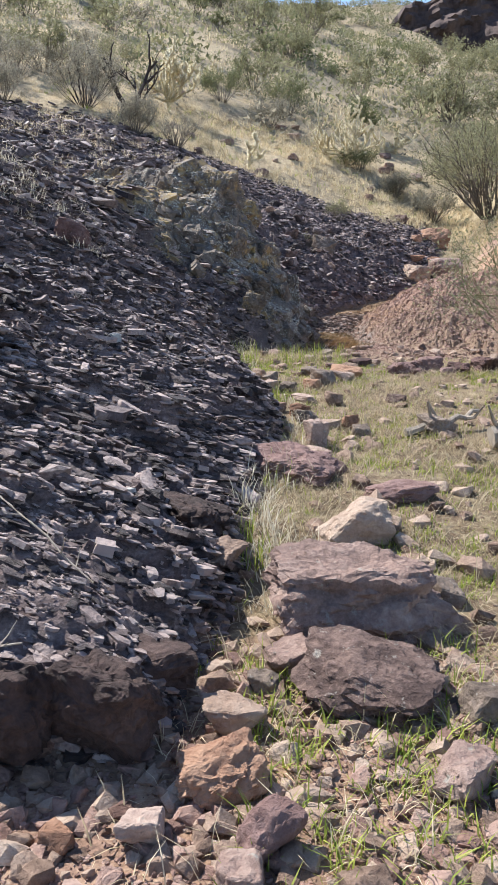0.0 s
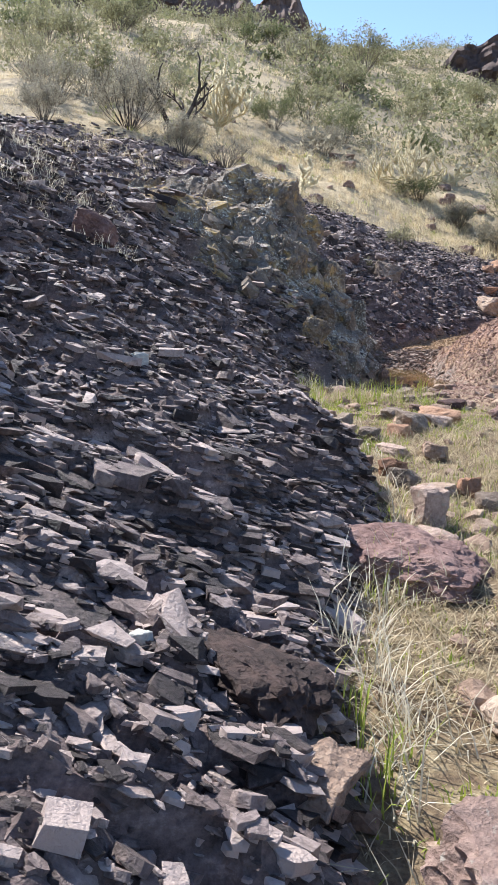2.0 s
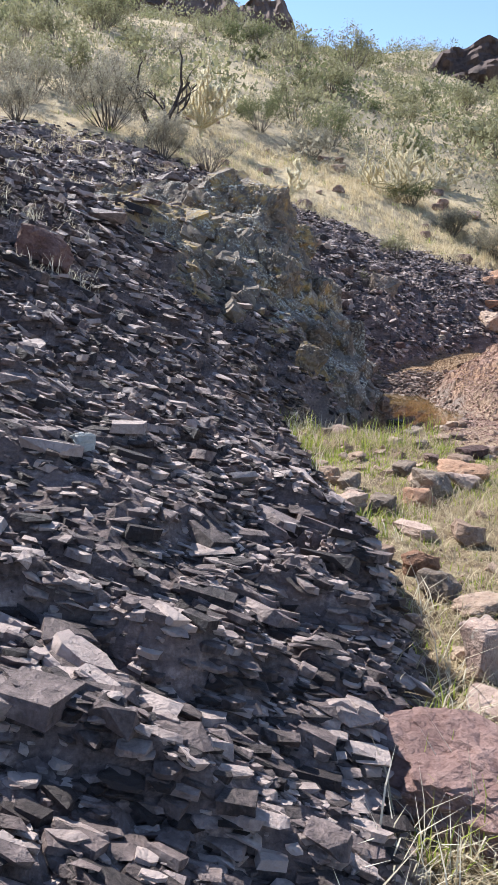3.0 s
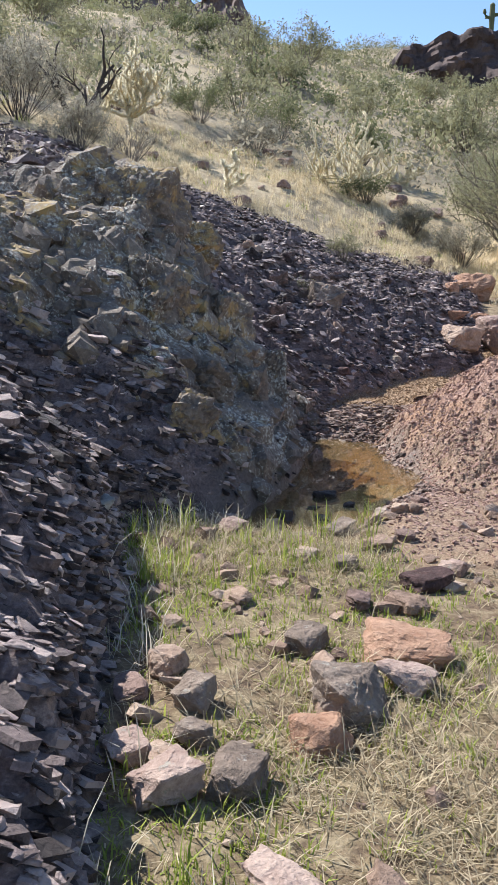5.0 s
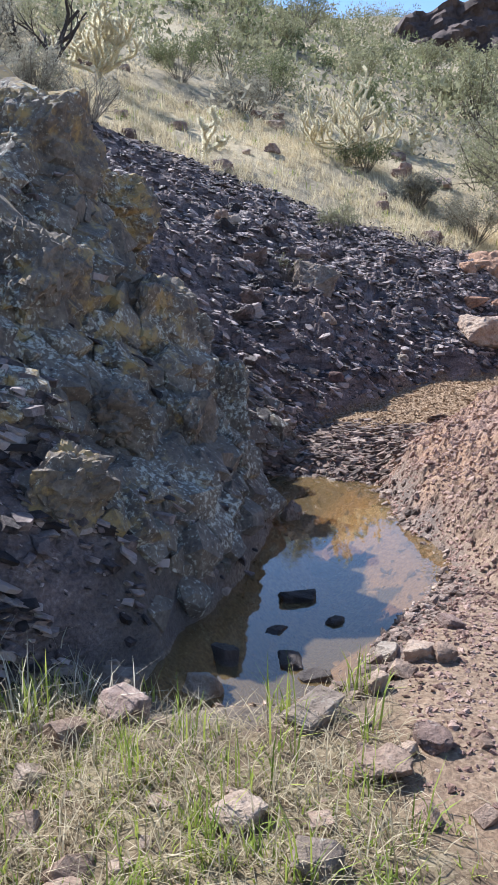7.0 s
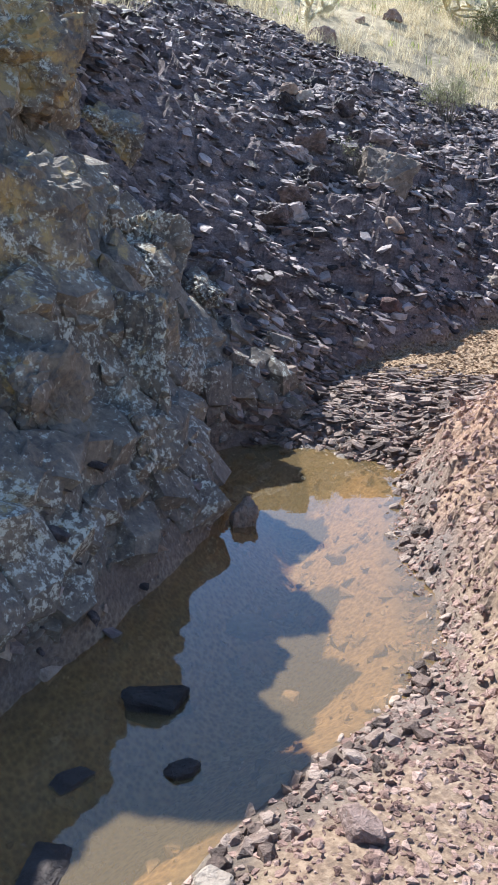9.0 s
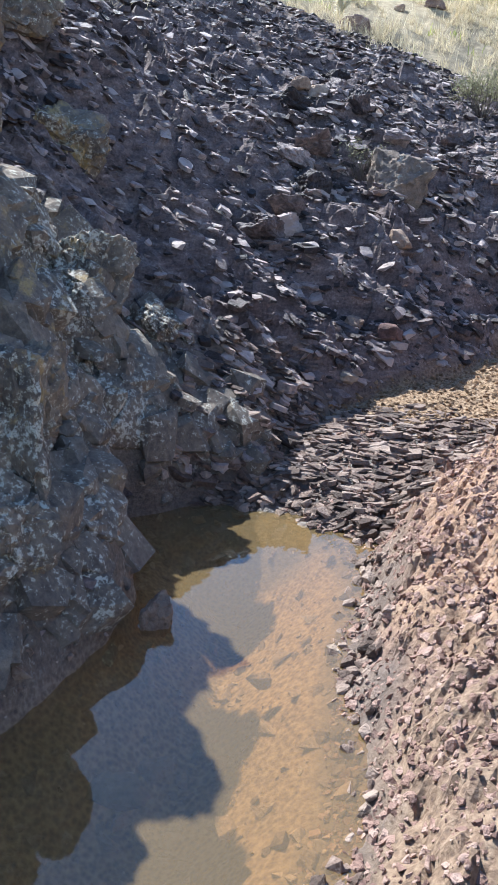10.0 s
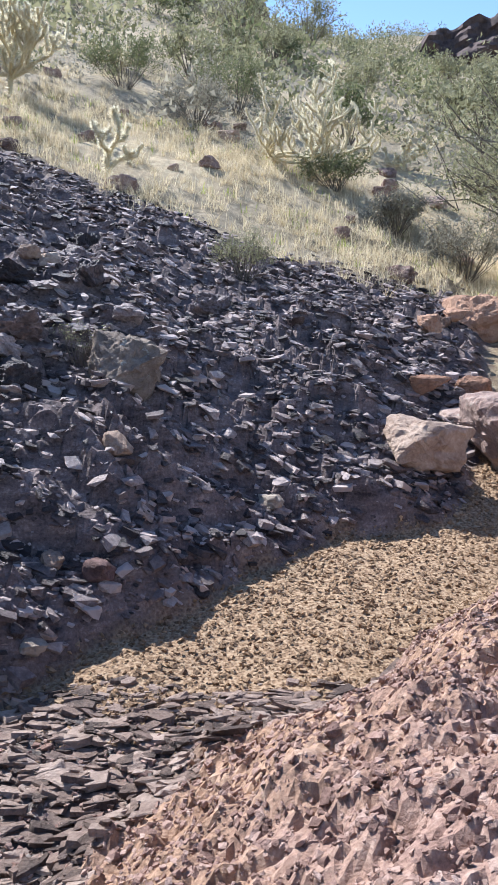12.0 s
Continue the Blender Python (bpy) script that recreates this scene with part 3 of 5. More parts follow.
def slab_mesh(name, seed):
    """A broken slab: a box with shifted, partly cut corners."""
    rnd = random.Random(seed)
    bm = bmesh.new()
    for sx in (-1, 1):
        for sy in (-1, 1):
            cut = rnd.random() < 0.45
            k, kk = rnd.uniform(0.62, 1.0), rnd.uniform(0.25, 0.6)
            for sz in (-1, 1):
                drift = rnd.uniform(0.8, 1.05)
                spots = [(sx * k * drift, sy * rnd.uniform(0.7, 1.0))]
                if cut:
                    spots = [(sx * k * drift, sy * kk), (sx * kk, sy * rnd.uniform(0.8, 1.0))]
                for a, b in spots:
                    bm.verts.new((a * 0.5, b * 0.5, sz * rnd.uniform(0.36, 0.5)))
    bmesh.ops.convex_hull(bm, input=bm.verts)
    bmesh.ops.dissolve_limit(bm, angle_limit=radians(9), verts=bm.verts, edges=bm.edges)
    bmesh.ops.triangulate(bm, faces=bm.faces)
    me = bpy.data.meshes.new(name)
    bm.to_mesh(me)
    bm.free()
    return me


slab_shapes = [slab_mesh("slab_shape", 100 + k) for k in range(6)] + [hull_mesh("slab_shape", 130 + k, 1.0, 10, 0.0, 0.8) for k in range(12)]
chunk_shapes = [hull_mesh("chunk_shape", 200 + k, 1.0, 22, 0.0, 0.72) for k in range(14)]
pebble_shapes = [hull_mesh("pebble_shape", 260 + k, 1.0, 9, 0.0, 0.5) for k in range(8)]


def scatter(count, x0, x1, y0, y1, weight, seed):
    """Places in a box, kept by a weight from 0 to 1."""
    rs = np.random.RandomState(seed)
    x, y = rs.uniform(x0, x1, count), rs.uniform(y0, y1, count)
    keep = rs.rand(count) < weight(x, y)
    return x[keep], y[keep], rs


def on_rock(x, y):
    z, l, r, p, rk, sp, bk, hz = ground_parts(x, y)
    return np.clip(rk * (1 - 0.9 * sp) * step01(l, -0.05, 0.05) * (0.35 + 0.65 * step01(fbm(x * 0.9, y * 0.9, 3, 90), -0.25, 0.1)) * (1 - step01(rim_line(x, y), -0.1, 0.9)), 0, 1)


def slab_set(count, box, seed, lo, hi, power):
    x, y, rs = scatter(count, *box, on_rock, seed)
    n = ground_normal(x, y)
    # the beds dip to the right and away from the walker
    dip = np.array([0.20, 0.20, 0.95])
    foot = (1 - step01(y + 0.4 * fbm(x * 2, y * 2, 2, 97), 2.5, 3.6))[:, None]
    rough = 0.5 + 1.1 * step01(fbm(x * 1.3, y * 1.3, 3, 98), -0.1, 0.25)
    nn = n * 0.22 + (dip + foot * np.array([0.20, 0.02, -0.1])) * 0.78 + 0.11 * rough[:, None] * rs.randn(len(x), 3)
    size = (lo + (hi - lo) * rs.rand(len(x)) ** power)
    scree = 0.5 * step01(y, 12.5, 14.0)[:, None]
    nn = nn * (1 - 0.5 * scree) + 0.5 * scree * (n + 0.35 * rs.randn(len(x), 3))
    ax = frames_from(nn, rs.normal(-0.15, 0.42, len(x)) * rough * 1.2 + scree[:, 0] * rs.uniform(-1.5, 1.5, len(x)), 0.09, rs)
    size = size * (1 - 0.3 * scree[:, 0]) * (1 - 0.42 * foot[:, 0])
    plate = np.stack([size * rs.uniform(0.9, 2.0, len(x)), size * rs.uniform(0.6, 1.0, len(x)), size * rs.uniform(0.18, 0.55, len(x))], 1)
    block = np.stack([size * rs.uniform(0.9, 1.7, len(x)), size * rs.uniform(0.7, 1.0, len(x)), size * rs.uniform(0.2, 0.6, len(x))], 1)
    sz = plate * (1 - scree) + block * scree
    p = np.stack([x, y, ground_z(x, y)], 1) + n * (size * rs.uniform(-0.05, 0.18, len(x)))[:, None]
    return p, ax, sz, rs


p, ax, sz, rs = slab_set(76000, (-4.5, 4.0, 1.7, 21.5), 1, 0.016, 0.13, 3.4)
stuff = new("slate_chips", strew("slate_chips", slab_shapes, p, ax, sz, slate_stuff))
tagged(stuff, "loose dark purple-brown slate chips covering the rock slope", "rubble", kind="stuff")
p, ax, sz, rs = slab_set(34000, (-13.0, -1.5, 9.0, 24.0), 46, 0.04, 0.24, 2.2)
stuff = new("crest_chips", strew("crest_chips", slab_shapes, p, ax, sz, slate_stuff))
tagged(stuff, "scattered slate pieces on the crest of the rock slope", "rubble", kind="stuff")
p, ax, sz, rs = slab_set(52000, (-1.6, 5.2, 13.2, 22.6), 43, 0.018, 0.125, 3.4)
stuff = new("scree", strew("scree", slab_shapes, p, ax, sz, slate_stuff))
tagged(stuff, "broken dark slate scree on the slope past the pool", "rubble", kind="stuff")
p, ax, sz, rs = slab_set(22000, (-2.4, 1.0, 7.4, 11.6), 45, 0.014, 0.10, 2.8)
stuff = new("gully_slate", strew("gully_slate", slab_shapes, p, ax, sz, slate_stuff))
tagged(stuff, "dark slate splinters on the shaded slope before the spur", "rubble", kind="stuff")
p, ax, sz, rs = slab_set(44000, (-2.4, 0.4, 1.8, 7.6), 41, 0.010, 0.07, 2.2)
stuff = new("fine_slate_chips", strew("fine_slate_chips", slab_shapes, p, ax, sz, slate_stuff))
tagged(stuff, "fine dark slate splinters between larger slabs on the slope", "rubble", kind="stuff")


def slab_rows(x, y):
    """More splinters on the steep foot of the rock."""
    l = ground_parts(x, y)[1]
    return step01(l, -0.03, 0.0) * (1 - step01(l, 0.10, 0.2)) * 1.0


x, y, rs = scatter(42000, -1.2, 0.5, 1.75, 10.2, slab_rows, 42)
n = ground_normal(x, y, 0.04)
size = 0.015 + 0.075 * rs.rand(len(x)) ** 2.2
ax = frames_from(n * 0.15 + np.array([0.22, 0.18, 0.95]) * 0.85, rs.normal(-0.15, 0.6, len(x)), 0.1, rs)
sz = np.stack([size * rs.uniform(0.8, 1.6, len(x)), size * rs.uniform(0.6, 1.0, len(x)), size * rs.uniform(0.16, 0.45, len(x))], 1)
p = np.stack([x, y, ground_z(x, y)], 1) + n * (size * 0.08)[:, None]
tagged(new("foot_chips", strew("foot_chips", slab_shapes, p, ax, sz, slate_stuff)), "broken slate splinters on the steep foot of the rock", "rubble", kind="stuff")
p, ax, sz, rs = slab_set(1500, (-5.0, 4.0, 2.0, 21.5), 2, 0.05, 0.16, 2.8)
near = np.where((p[:, 1] < 6.6) & (p[:, 0] > -2.4))[0][:290]
rest = np.setdiff1d(np.arange(len(p)), near)
stuff = new("slate_slabs", strew("slate_slabs", slab_shapes, p[rest], ax[rest], sz[rest], slate_stuff))
tagged(stuff, "larger dark slate slabs bedded in the rock slope", "rubble", kind="stuff")
for me in slab_shapes:
    me.materials.append(slate_each)
for k in near:
    ob = new("rock_slab", slab_shapes[k % len(slab_shapes)])
    ob.parent = ground
    m = Matrix(ax[k].tolist()).to_4x4()
    ob.matrix_world = Matrix.Translation(p[k].tolist()) @ m @ Matrix.Diagonal((*sz[k].tolist(), 1))


# lichen-grown knobs on the spur by the pool
def on_spur(x, y):
    return np.clip(ground_parts(x, y)[5], 0, 1)


x, y, rs = scatter(5200, -1.2, 1.1, 9.9, 13.8, on_spur, 3)
n = ground_normal(x, y)
size = 0.035 + 0.21 * rs.rand(len(x)) ** 2.6
ax = frames_from(n * 0.6 + np.array([0.3, -0.2, 0.5]), rs.uniform(0, 6.3, len(x)), 0.3, rs)
sz = np.stack([size * rs.uniform(0.8, 1.3, len(x)), size, size * rs.uniform(0.5, 0.9, len(x))], 1)
p = np.stack([x, y, ground_z(x, y)], 1) - n * (0.12 * size)[:, None]
tagged(new("lichen_knobs", strew("lichen_knobs", chunk_shapes, p, ax, sz, lichen_rock)), "rough grey and ochre lichen-grown rock knobs beside the pool", "rubble", kind="stuff")


def rubble(name, count, box, weight, seed, lo, hi, power, material, label, flat=(0.4, 0.9), sink=0.1, shapes=None):
    x, y, rs = scatter(count, *box, weight, seed)
    n = ground_normal(x, y)
    size = lo + (hi - lo) * rs.rand(len(x)) ** power
    ax = frames_from(n, rs.uniform(0, 6.3, len(x)), 0.35, rs)
    sz = np.stack([size * rs.uniform(0.8, 1.4, len(x)), size, size * rs.uniform(*flat, len(x))], 1)
    p = np.stack([x, y, ground_z(x, y)], 1) + n * (size * (0.18 - sink))[:, None]
    return tagged(new(name, strew(name, shapes or chunk_shapes, p, ax, sz, material)), label, "rubble", kind="stuff")


def on_bank(x, y):
    z, l, r, p, rk, sp, bk, hz = ground_parts(x, y)
    sh = (l < 0.02) * step01(x, 1.1, 1.4) * step01(y, 9.2, 10.0) * (1 - step01(y, 13.8, 14.2)) * (p < 0.02)
    return np.clip(np.maximum(bk * (y < 18), sh), 0, 1)


def on_gravel(x, y):
    z, l, r, p, rk, sp, bk, hz = ground_parts(x, y)
    return (l < 0.03) * (r < 0.08) * step01(y, 13.8, 14.2) * (1 - step01(y, 17, 18)) * 1.0


def on_ledge(x, y):
    z, l, r, p, rk, sp, bk, hz = ground_parts(x, y)
    return (r < 0.2) * (p < 0.0) * (l < 0.4) * step01(y, 12.9, 13.2) * (1 - step01(y, 14.0, 14.5)) * (x > 0.7) * 1.0


def on_shore(x, y):
    p = ground_parts(x, y)[3]
    return step01(p, -0.16, -0.03) * (1 - step01(p, -0.02, 0.05)) * (x > 1.0)


def in_pool(x, y):
    return (ground_parts(x, y)[3] > 0.0) * 1.0


def on_floor(x, y):
    z, l, r, p, rk, sp, bk, hz = ground_parts(x, y)
    return (l < 0.03) * (r < 0.1) * (p < -0.05) * (y < 11) * (0.25 + 0.75 * step01(fbm(x * 0.8, y * 0.8, 3, 95), 0.0, 0.3))


def on_path(x, y):
    z, l, r, p, rk, sp, bk, hz = ground_parts(x, y)
    return (l < 0.02) * (1 - step01(y, 2.4, 3.0)) * 1.0


rubble("bank_blocks", 14000, (1.55, 3.5, 10.5, 14.9), on_bank, 44, 0.008, 0.028, 2.0, pink_stuff, "fractured pinkish rock breaking out of the bank", (0.35, 0.75), 0.26, slab_shapes)
rubble("bank_rubble", 12000, (1.2, 4.6, 9.2, 16.5), on_bank, 4, 0.010, 0.040, 3.2, pink_stuff, "broken pinkish-red rubble on the bank above the pool", sink=0.3)
rubble("gravel", 42000, (1.0, 4.8, 13.7, 17.5), on_gravel, 5, 0.007, 0.036, 3.0, brown_stuff, "tan gravel in the dry streambed", shapes=pebble_shapes)
x, y, rs = scatter(9000, 0.7, 3.0, 12.9, 14.6, on_ledge, 6)
size = 0.012 + 0.06 * rs.rand(len(x)) ** 2.2
ax = frames_from(ground_normal(x, y) * 0.5 + np.array([0.06, 0.12, 0.5]), rs.normal(0.15, 0.35, len(x)), 0.14, rs)
sz = np.stack([size * rs.uniform(1.2, 2.6, len(x)), size * rs.uniform(0.7, 1.1, len(x)), size * rs.uniform(0.25, 0.6, len(x))], 1)
p = np.stack([x, y, ground_z(x, y) + 0.03 * size], 1)
tagged(new("ledge_chips", strew("ledge_chips", slab_shapes, p, ax, sz, wet_stuff)), "wet dark ledge of bedded broken rock at the pool's outlet", "rubble", kind="stuff")
rubble("shore_stones", 5000, (0.9, 2.0, 9.8, 13.5), on_shore, 7, 0.012, 0.055, 2.0, wet_stuff, "wet dark stones along the pool's edge")
rubble("pool_pebbles", 1500, (0.2, 1.8, 10.0, 13.3), in_pool, 8, 0.010, 0.065, 3.0, tan_stuff, "tan pebbles on the bottom of the pool", shapes=pebble_shapes)
rubble("floor_pebbles", 3800, (-0.6, 4.5, 2.4, 11.0), on_floor, 9, 0.015, 0.13, 3.2, tan_stuff, "small tan stones among the grass")
rubble("bank_grit", 36000, (1.2, 4.2, 9.2, 15.5), on_bank, 14, 0.006, 0.028, 2.0, pink_stuff, "fine pinkish grit on the bank", shapes=pebble_shapes)
rubble("path_grit", 16000, (-1.6, 1.6, 0.9, 3.1), on_path, 15, 0.006, 0.026, 2.0, pink_stuff, "fine reddish grit underfoot", shapes=pebble_shapes)
rubble("path_stones", 3000, (-2.2, 1.6, 0.6, 2.9), on_path, 11, 0.012, 0.075, 3.0, pink_stuff, "loose reddish broken stones underfoot")
rubble("path_rubble", 6500, (-2.6, 2.0, 0.2, 3.0), on_path, 10, 0.010, 0.085, 3.4, tan_stuff, "loose tan and reddish rubble underfoot")


def boulder_mesh(name, seed, box=0.7, points=16, rough=0.05, cuts=5, fine=0.09):
    """A weathered block: a hull, its edges worn, its faces uneven."""
    rnd = random.Random(seed)
    bm = bmesh.new()
    for _ in range(points):
        v = Vector([rnd.uniform(-1, 1) for _ in range(3)])
        v = v.lerp(v / max(abs(c) for c in v), box) * 0.5
        bm.verts.new(v)
    out = bmesh.ops.convex_hull(bm, input=bm.verts)
    bmesh.ops.delete(bm, geom=[g for g in set(out["geom_interior"] + out["geom_unused"]) if isinstance(g, bmesh.types.BMVert)], context='VERTS')
    bmesh.ops.dissolve_limit(bm, angle_limit=radians(16), verts=bm.verts, edges=bm.edges)
    bmesh.ops.bevel(bm, geom=list(bm.edges), offset=0.04, segments=1, affect='EDGES', clamp_overlap=True)
    bmesh.ops.triangulate(bm, faces=bm.faces)
    for _ in range(cuts):
        long = [e for e in bm.edges if e.calc_length() > fine]
        if long:
            bmesh.ops.subdivide_edges(bm, edges=long, cuts=1)
            bmesh.ops.triangulate(bm, faces=bm.faces)
    off = Vector((seed * 1.7, seed * 0.9, 3.1))
    for v in bm.verts:
        v.co += v.co.normalized() * (rough * noise.fractal(v.co * 3.0 + off, 0.7, 2.1, 5) - 0.55 * rough * abs(noise.noise(v.co * 7 + off)) + 0.22 * rough * noise.noise(v.co * 22 + off))
    xs, ys, zs = zip(*[v.co for v in bm.verts])
    mid = Vector(((max(xs) + min(xs)) / 2, (max(ys) + min(ys)) / 2, (max(zs) + min(zs)) / 2))
    size = Vector((max(xs) - min(xs), max(ys) - min(ys), max(zs) - min(zs)))
    for v in bm.verts:
        v.co = Vector([(v.co[i] - mid[i]) / size[i] for i in range(3)])
    me = bpy.data.meshes.new(name)
    bm.to_mesh(me)
    bm.free()
    for f in me.polygons:
        f.use_smooth = True
    me.set_sharp_from_angle(angle=radians(26))
    return me


def boulder(name, label, x, y, w, d, h, material, seed, spin=0.0, lean=(0, 0), sink=0.15, lift=0.0, box=0.75, rough=0.06, group=""):
    """A single stone of that width, depth and height, resting in the ground."""
    me = boulder_mesh(name, seed, min(box + 0.08, 0.95), 22, rough, 5, 0.065 if w > 0.25 else 0.12)
    me.materials.append(material)
    ob = new(name, me)
    z = gz(x, y) + lift + h * (0.5 - sink)
    ob.matrix_world = pose(x, y, z, lean[0], lean[1], spin) @ Matrix.Diagonal((w, d, h, 1))
    return tagged(ob, label, "rock", group)


# ---- single stones ----
STONES = "stones on the grassy floor"
boulder("boulder", "large rose-brown block with a flat pale top", 0.45, 3.0, 0.76, 0.5, 0.33, rose_each, 1, 8, (0, 3), 0.14, 0, 0.9, 0.10)
boulder("boulder", "low tilted reddish boulder with a rough sunlit face", 0.40, 2.47, 0.52, 0.42, 0.19, rose_each, 2, -12, (3, 6), 0.2, 0, 0.6, 0.08)
boulder("rock", "small reddish slab broken off the low boulder", 0.15, 2.66, 0.20, 0.22, 0.13, rose_each, 3, 20, (-8, -6), 0.2)
boulder("boulder", "pale tan boulder in grass", 0.53, 3.85, 0.38, 0.30, 0.25, tan_each, 4, 10, (0, 4), 0.15, 0, 0.8)
boulder("rock", "pinkish rough rock in dry rubble", -0.08, 2.00, 0.28, 0.22, 0.15, orange_each, 5, 30, (0, -8), 0.2, 0, 0.6, 0.09)
boulder("rock", "pale flat-topped stone beside the rock foot", -0.05, 2.30, 0.21, 0.16, 0.12, tan_each, 6, 5, (0, 4), 0.15)
boulder("ledge_rock", "red-brown rock ledge beside green grass", 0.30, 4.88, 0.60, 0.46, 0.24, red_each, 7, -30, (4, 6), 0.25, 0, 0.85, 0.10)
boulder("ledge_rock", "flat brown rock sunk in grass", 0.86, 4.45, 0.42, 0.28, 0.12, red_each, 8, 12, (0, -4), 0.25)
for k, (x, y, w, h) in enumerate(((1.62, 8.62, 0.34, 0.16), (1.92, 8.75, 0.42, 0.2), (2.25, 8.66, 0.36, 0.17), (2.55, 8.85, 0.44, 0.22), (2.9, 8.8, 0.34, 0.18), (2.1, 8.5, 0.2, 0.1), (1.78, 8.48, 0.16, 0.09))):
    boulder("ledge_rock", "dark red broken rock of a low outcrop in grass", x, y, w, w * 0.7, h, red_each, 170 + k, k * 37, (0, k * 3 - 8), 0.3, 0, 0.8, 0.1, "low red outcrop")
rnd = random.Random(77)
for k in range(18):
    if k < 30:
        x, y = rnd.uniform(0.3, 3.3), rnd.uniform(14.7, 20.0)
        if x > 1.3 + 0.36 * (y - 14.4) or y + 1.2 * x > 21.5 or x < 0.6 - 0.2 * (y - 14):
            x, y = 0.7 + 0.3 * (y - 14.7) * rnd.random(), y * 0.6 + 6.4
    else:
        x, y = rnd.uniform(-2.4, -0.4), rnd.uniform(3.2, 9.6)
    w = rnd.uniform(0.14, 0.30)
    boulder("outcrop_rock", "dark slate block standing out of the rock slope", x, y, w * 1.3, w, w * rnd.uniform(0.6, 1.1), slate_each, 400 + k,
            rnd.uniform(0, 180), (rnd.uniform(-10, 10), rnd.uniform(5, 25)), 0.42, 0, 0.8, 0.1, "slate blocks on the slope")
for k in range(24):
    x, y = rnd.uniform(-3.5, 6.0), rnd.uniform(21.5, 31)
    w = rnd.uniform(0.15, 0.5)
    boulder("rock", "brown weathered rock among dry hillside grass", x, y, w, w * 0.8, w * 0.6, rnd.choice((tan_each, rose_each, rose_each)), 460 + k, rnd.uniform(0, 180), (0, 0), 0.3, 0, 0.7, 0.08, "rocks on the hillside")
LICHENED = ((0.55, 12.20, 0.42, 0.5), (0.22, 12.0, 0.5, 0.5), (-0.1, 12.7, 0.6, 0.5), (-0.25, 13.25, 0.55, 0.55), (0.28, 13.45, 0.42, 0.4), (0.52, 13.75, 0.32, 0.24), (-0.42, 12.2, 0.7, 0.7),
            (-0.35, 14.6, 0.5, 0.45), (-0.62, 13.5, 0.8, 0.7), (0.12, 11.2, 0.42, 0.4), (0.42, 11.62, 0.36, 0.4), (-0.22, 11.4, 0.5, 0.55), (-0.9, 14.9, 0.9, 0.5), (0.68, 11.95, 0.26, 0.3), (0.02, 10.6, 0.36, 0.35))
for k, (x, y, w, h) in enumerate(LICHENED):
    boulder("outcrop_rock", "blocky outcrop rock crusted with grey and ochre lichen", x, y, w, w * 0.8, h, lichen_rock, 190 + k, (k * 53) % 90, ((k * 11) % 20 - 10, (k * 17) % 24 - 4), 0.42, 0, 0.8, 0.13, "lichen-crusted outcrop")
boulder("boulder", "orange-brown boulder on top of smaller stones", 1.00, 8.28, 0.34, 0.25, 0.14, orange_each, 15, -8, (0, 5), 0.1, 0.0, 0.55)
boulder("boulder", "grey blocky boulder in straw", 0.75, 7.90, 0.28, 0.23, 0.18, grey_each, 11, 20, (6, 4), 0.2)
boulder("boulder", "brown lichen-grown boulder on the dark slope", 1.45, 16.25, 0.44, 0.38, 0.44, grey_each, 12, 25, (4, 8), 0.2, 0, 0.75, 0.08)
boulder("boulder", "dark lichen-grown boulder on the slate slope", -1.78, 4.95, 0.52, 0.50, 0.72, lichen_rock, 13, 30, (0, 10), 0.15, 0, 0.6, 0.08)
boulder("rock", "red rock lying on the slate slope", -1.65, 7.84, 0.36, 0.26, 0.24, red_each, 14, 10, (0, 18), 0.15)
boulder("boulder", "large tan-orange boulder at the head of the streambed", 4.5, 20.2, 0.64, 0.55, 0.56, orange_each, 15, 5, (0, 4), 0.2, 0.0, 0.6, 0.07)
boulder("boulder", "pale pinkish boulder across the streambed", 3.36, 16.55, 0.52, 0.44, 0.36, tan_each, 16, 12, (0, 10), 0.2, 0, 0.65)
boulder("boulder", "brown boulder blocking the streambed", 3.98, 16.8, 0.76, 0.60, 0.64, rose_each, 17, -20, (5, 0), 0.15, 0, 0.65)
LIST = ((-0.28, 1.79, 0.13, 0.12, 0.12, rose_each), (0.05, 1.75, 0.18, 0.13, 0.17, red_each), (-0.02, 1.60, 0.15, 0.12, 0.13, rose_each), (-0.5, 1.78, 0.10, 0.08, 0.08, orange_each), (0.28, 1.58, 0.14, 0.12, 0.12, tan_each), (0.61, 2.02, 0.23, 0.15, 0.13, rose_each),
        (0.76, 2.36, 0.22, 0.18, 0.16, grey_each), (0.05, 2.52, 0.12, 0.10, 0.10, grey_each), (-0.12, 2.55, 0.13, 0.10, 0.08, tan_each), (-0.12, 3.42, 0.26, 0.16, 0.12, tan_each),
        (0.84, 3.15, 0.16, 0.14, 0.14, grey_each), (0.72, 3.98, 0.14, 0.12, 0.09, tan_each), (1.02, 4.22, 0.10, 0.08, 0.07, tan_each), (0.66, 4.60, 0.14, 0.10, 0.08, tan_each),
        (0.46, 5.56, 0.17, 0.15, 0.26, rose_each), (0.46, 5.32, 0.22, 0.16, 0.08, rose_each), (0.60, 6.10, 0.25, 0.16, 0.09, tan_each), (0.79, 6.16, 0.16, 0.14, 0.14, orange_each))
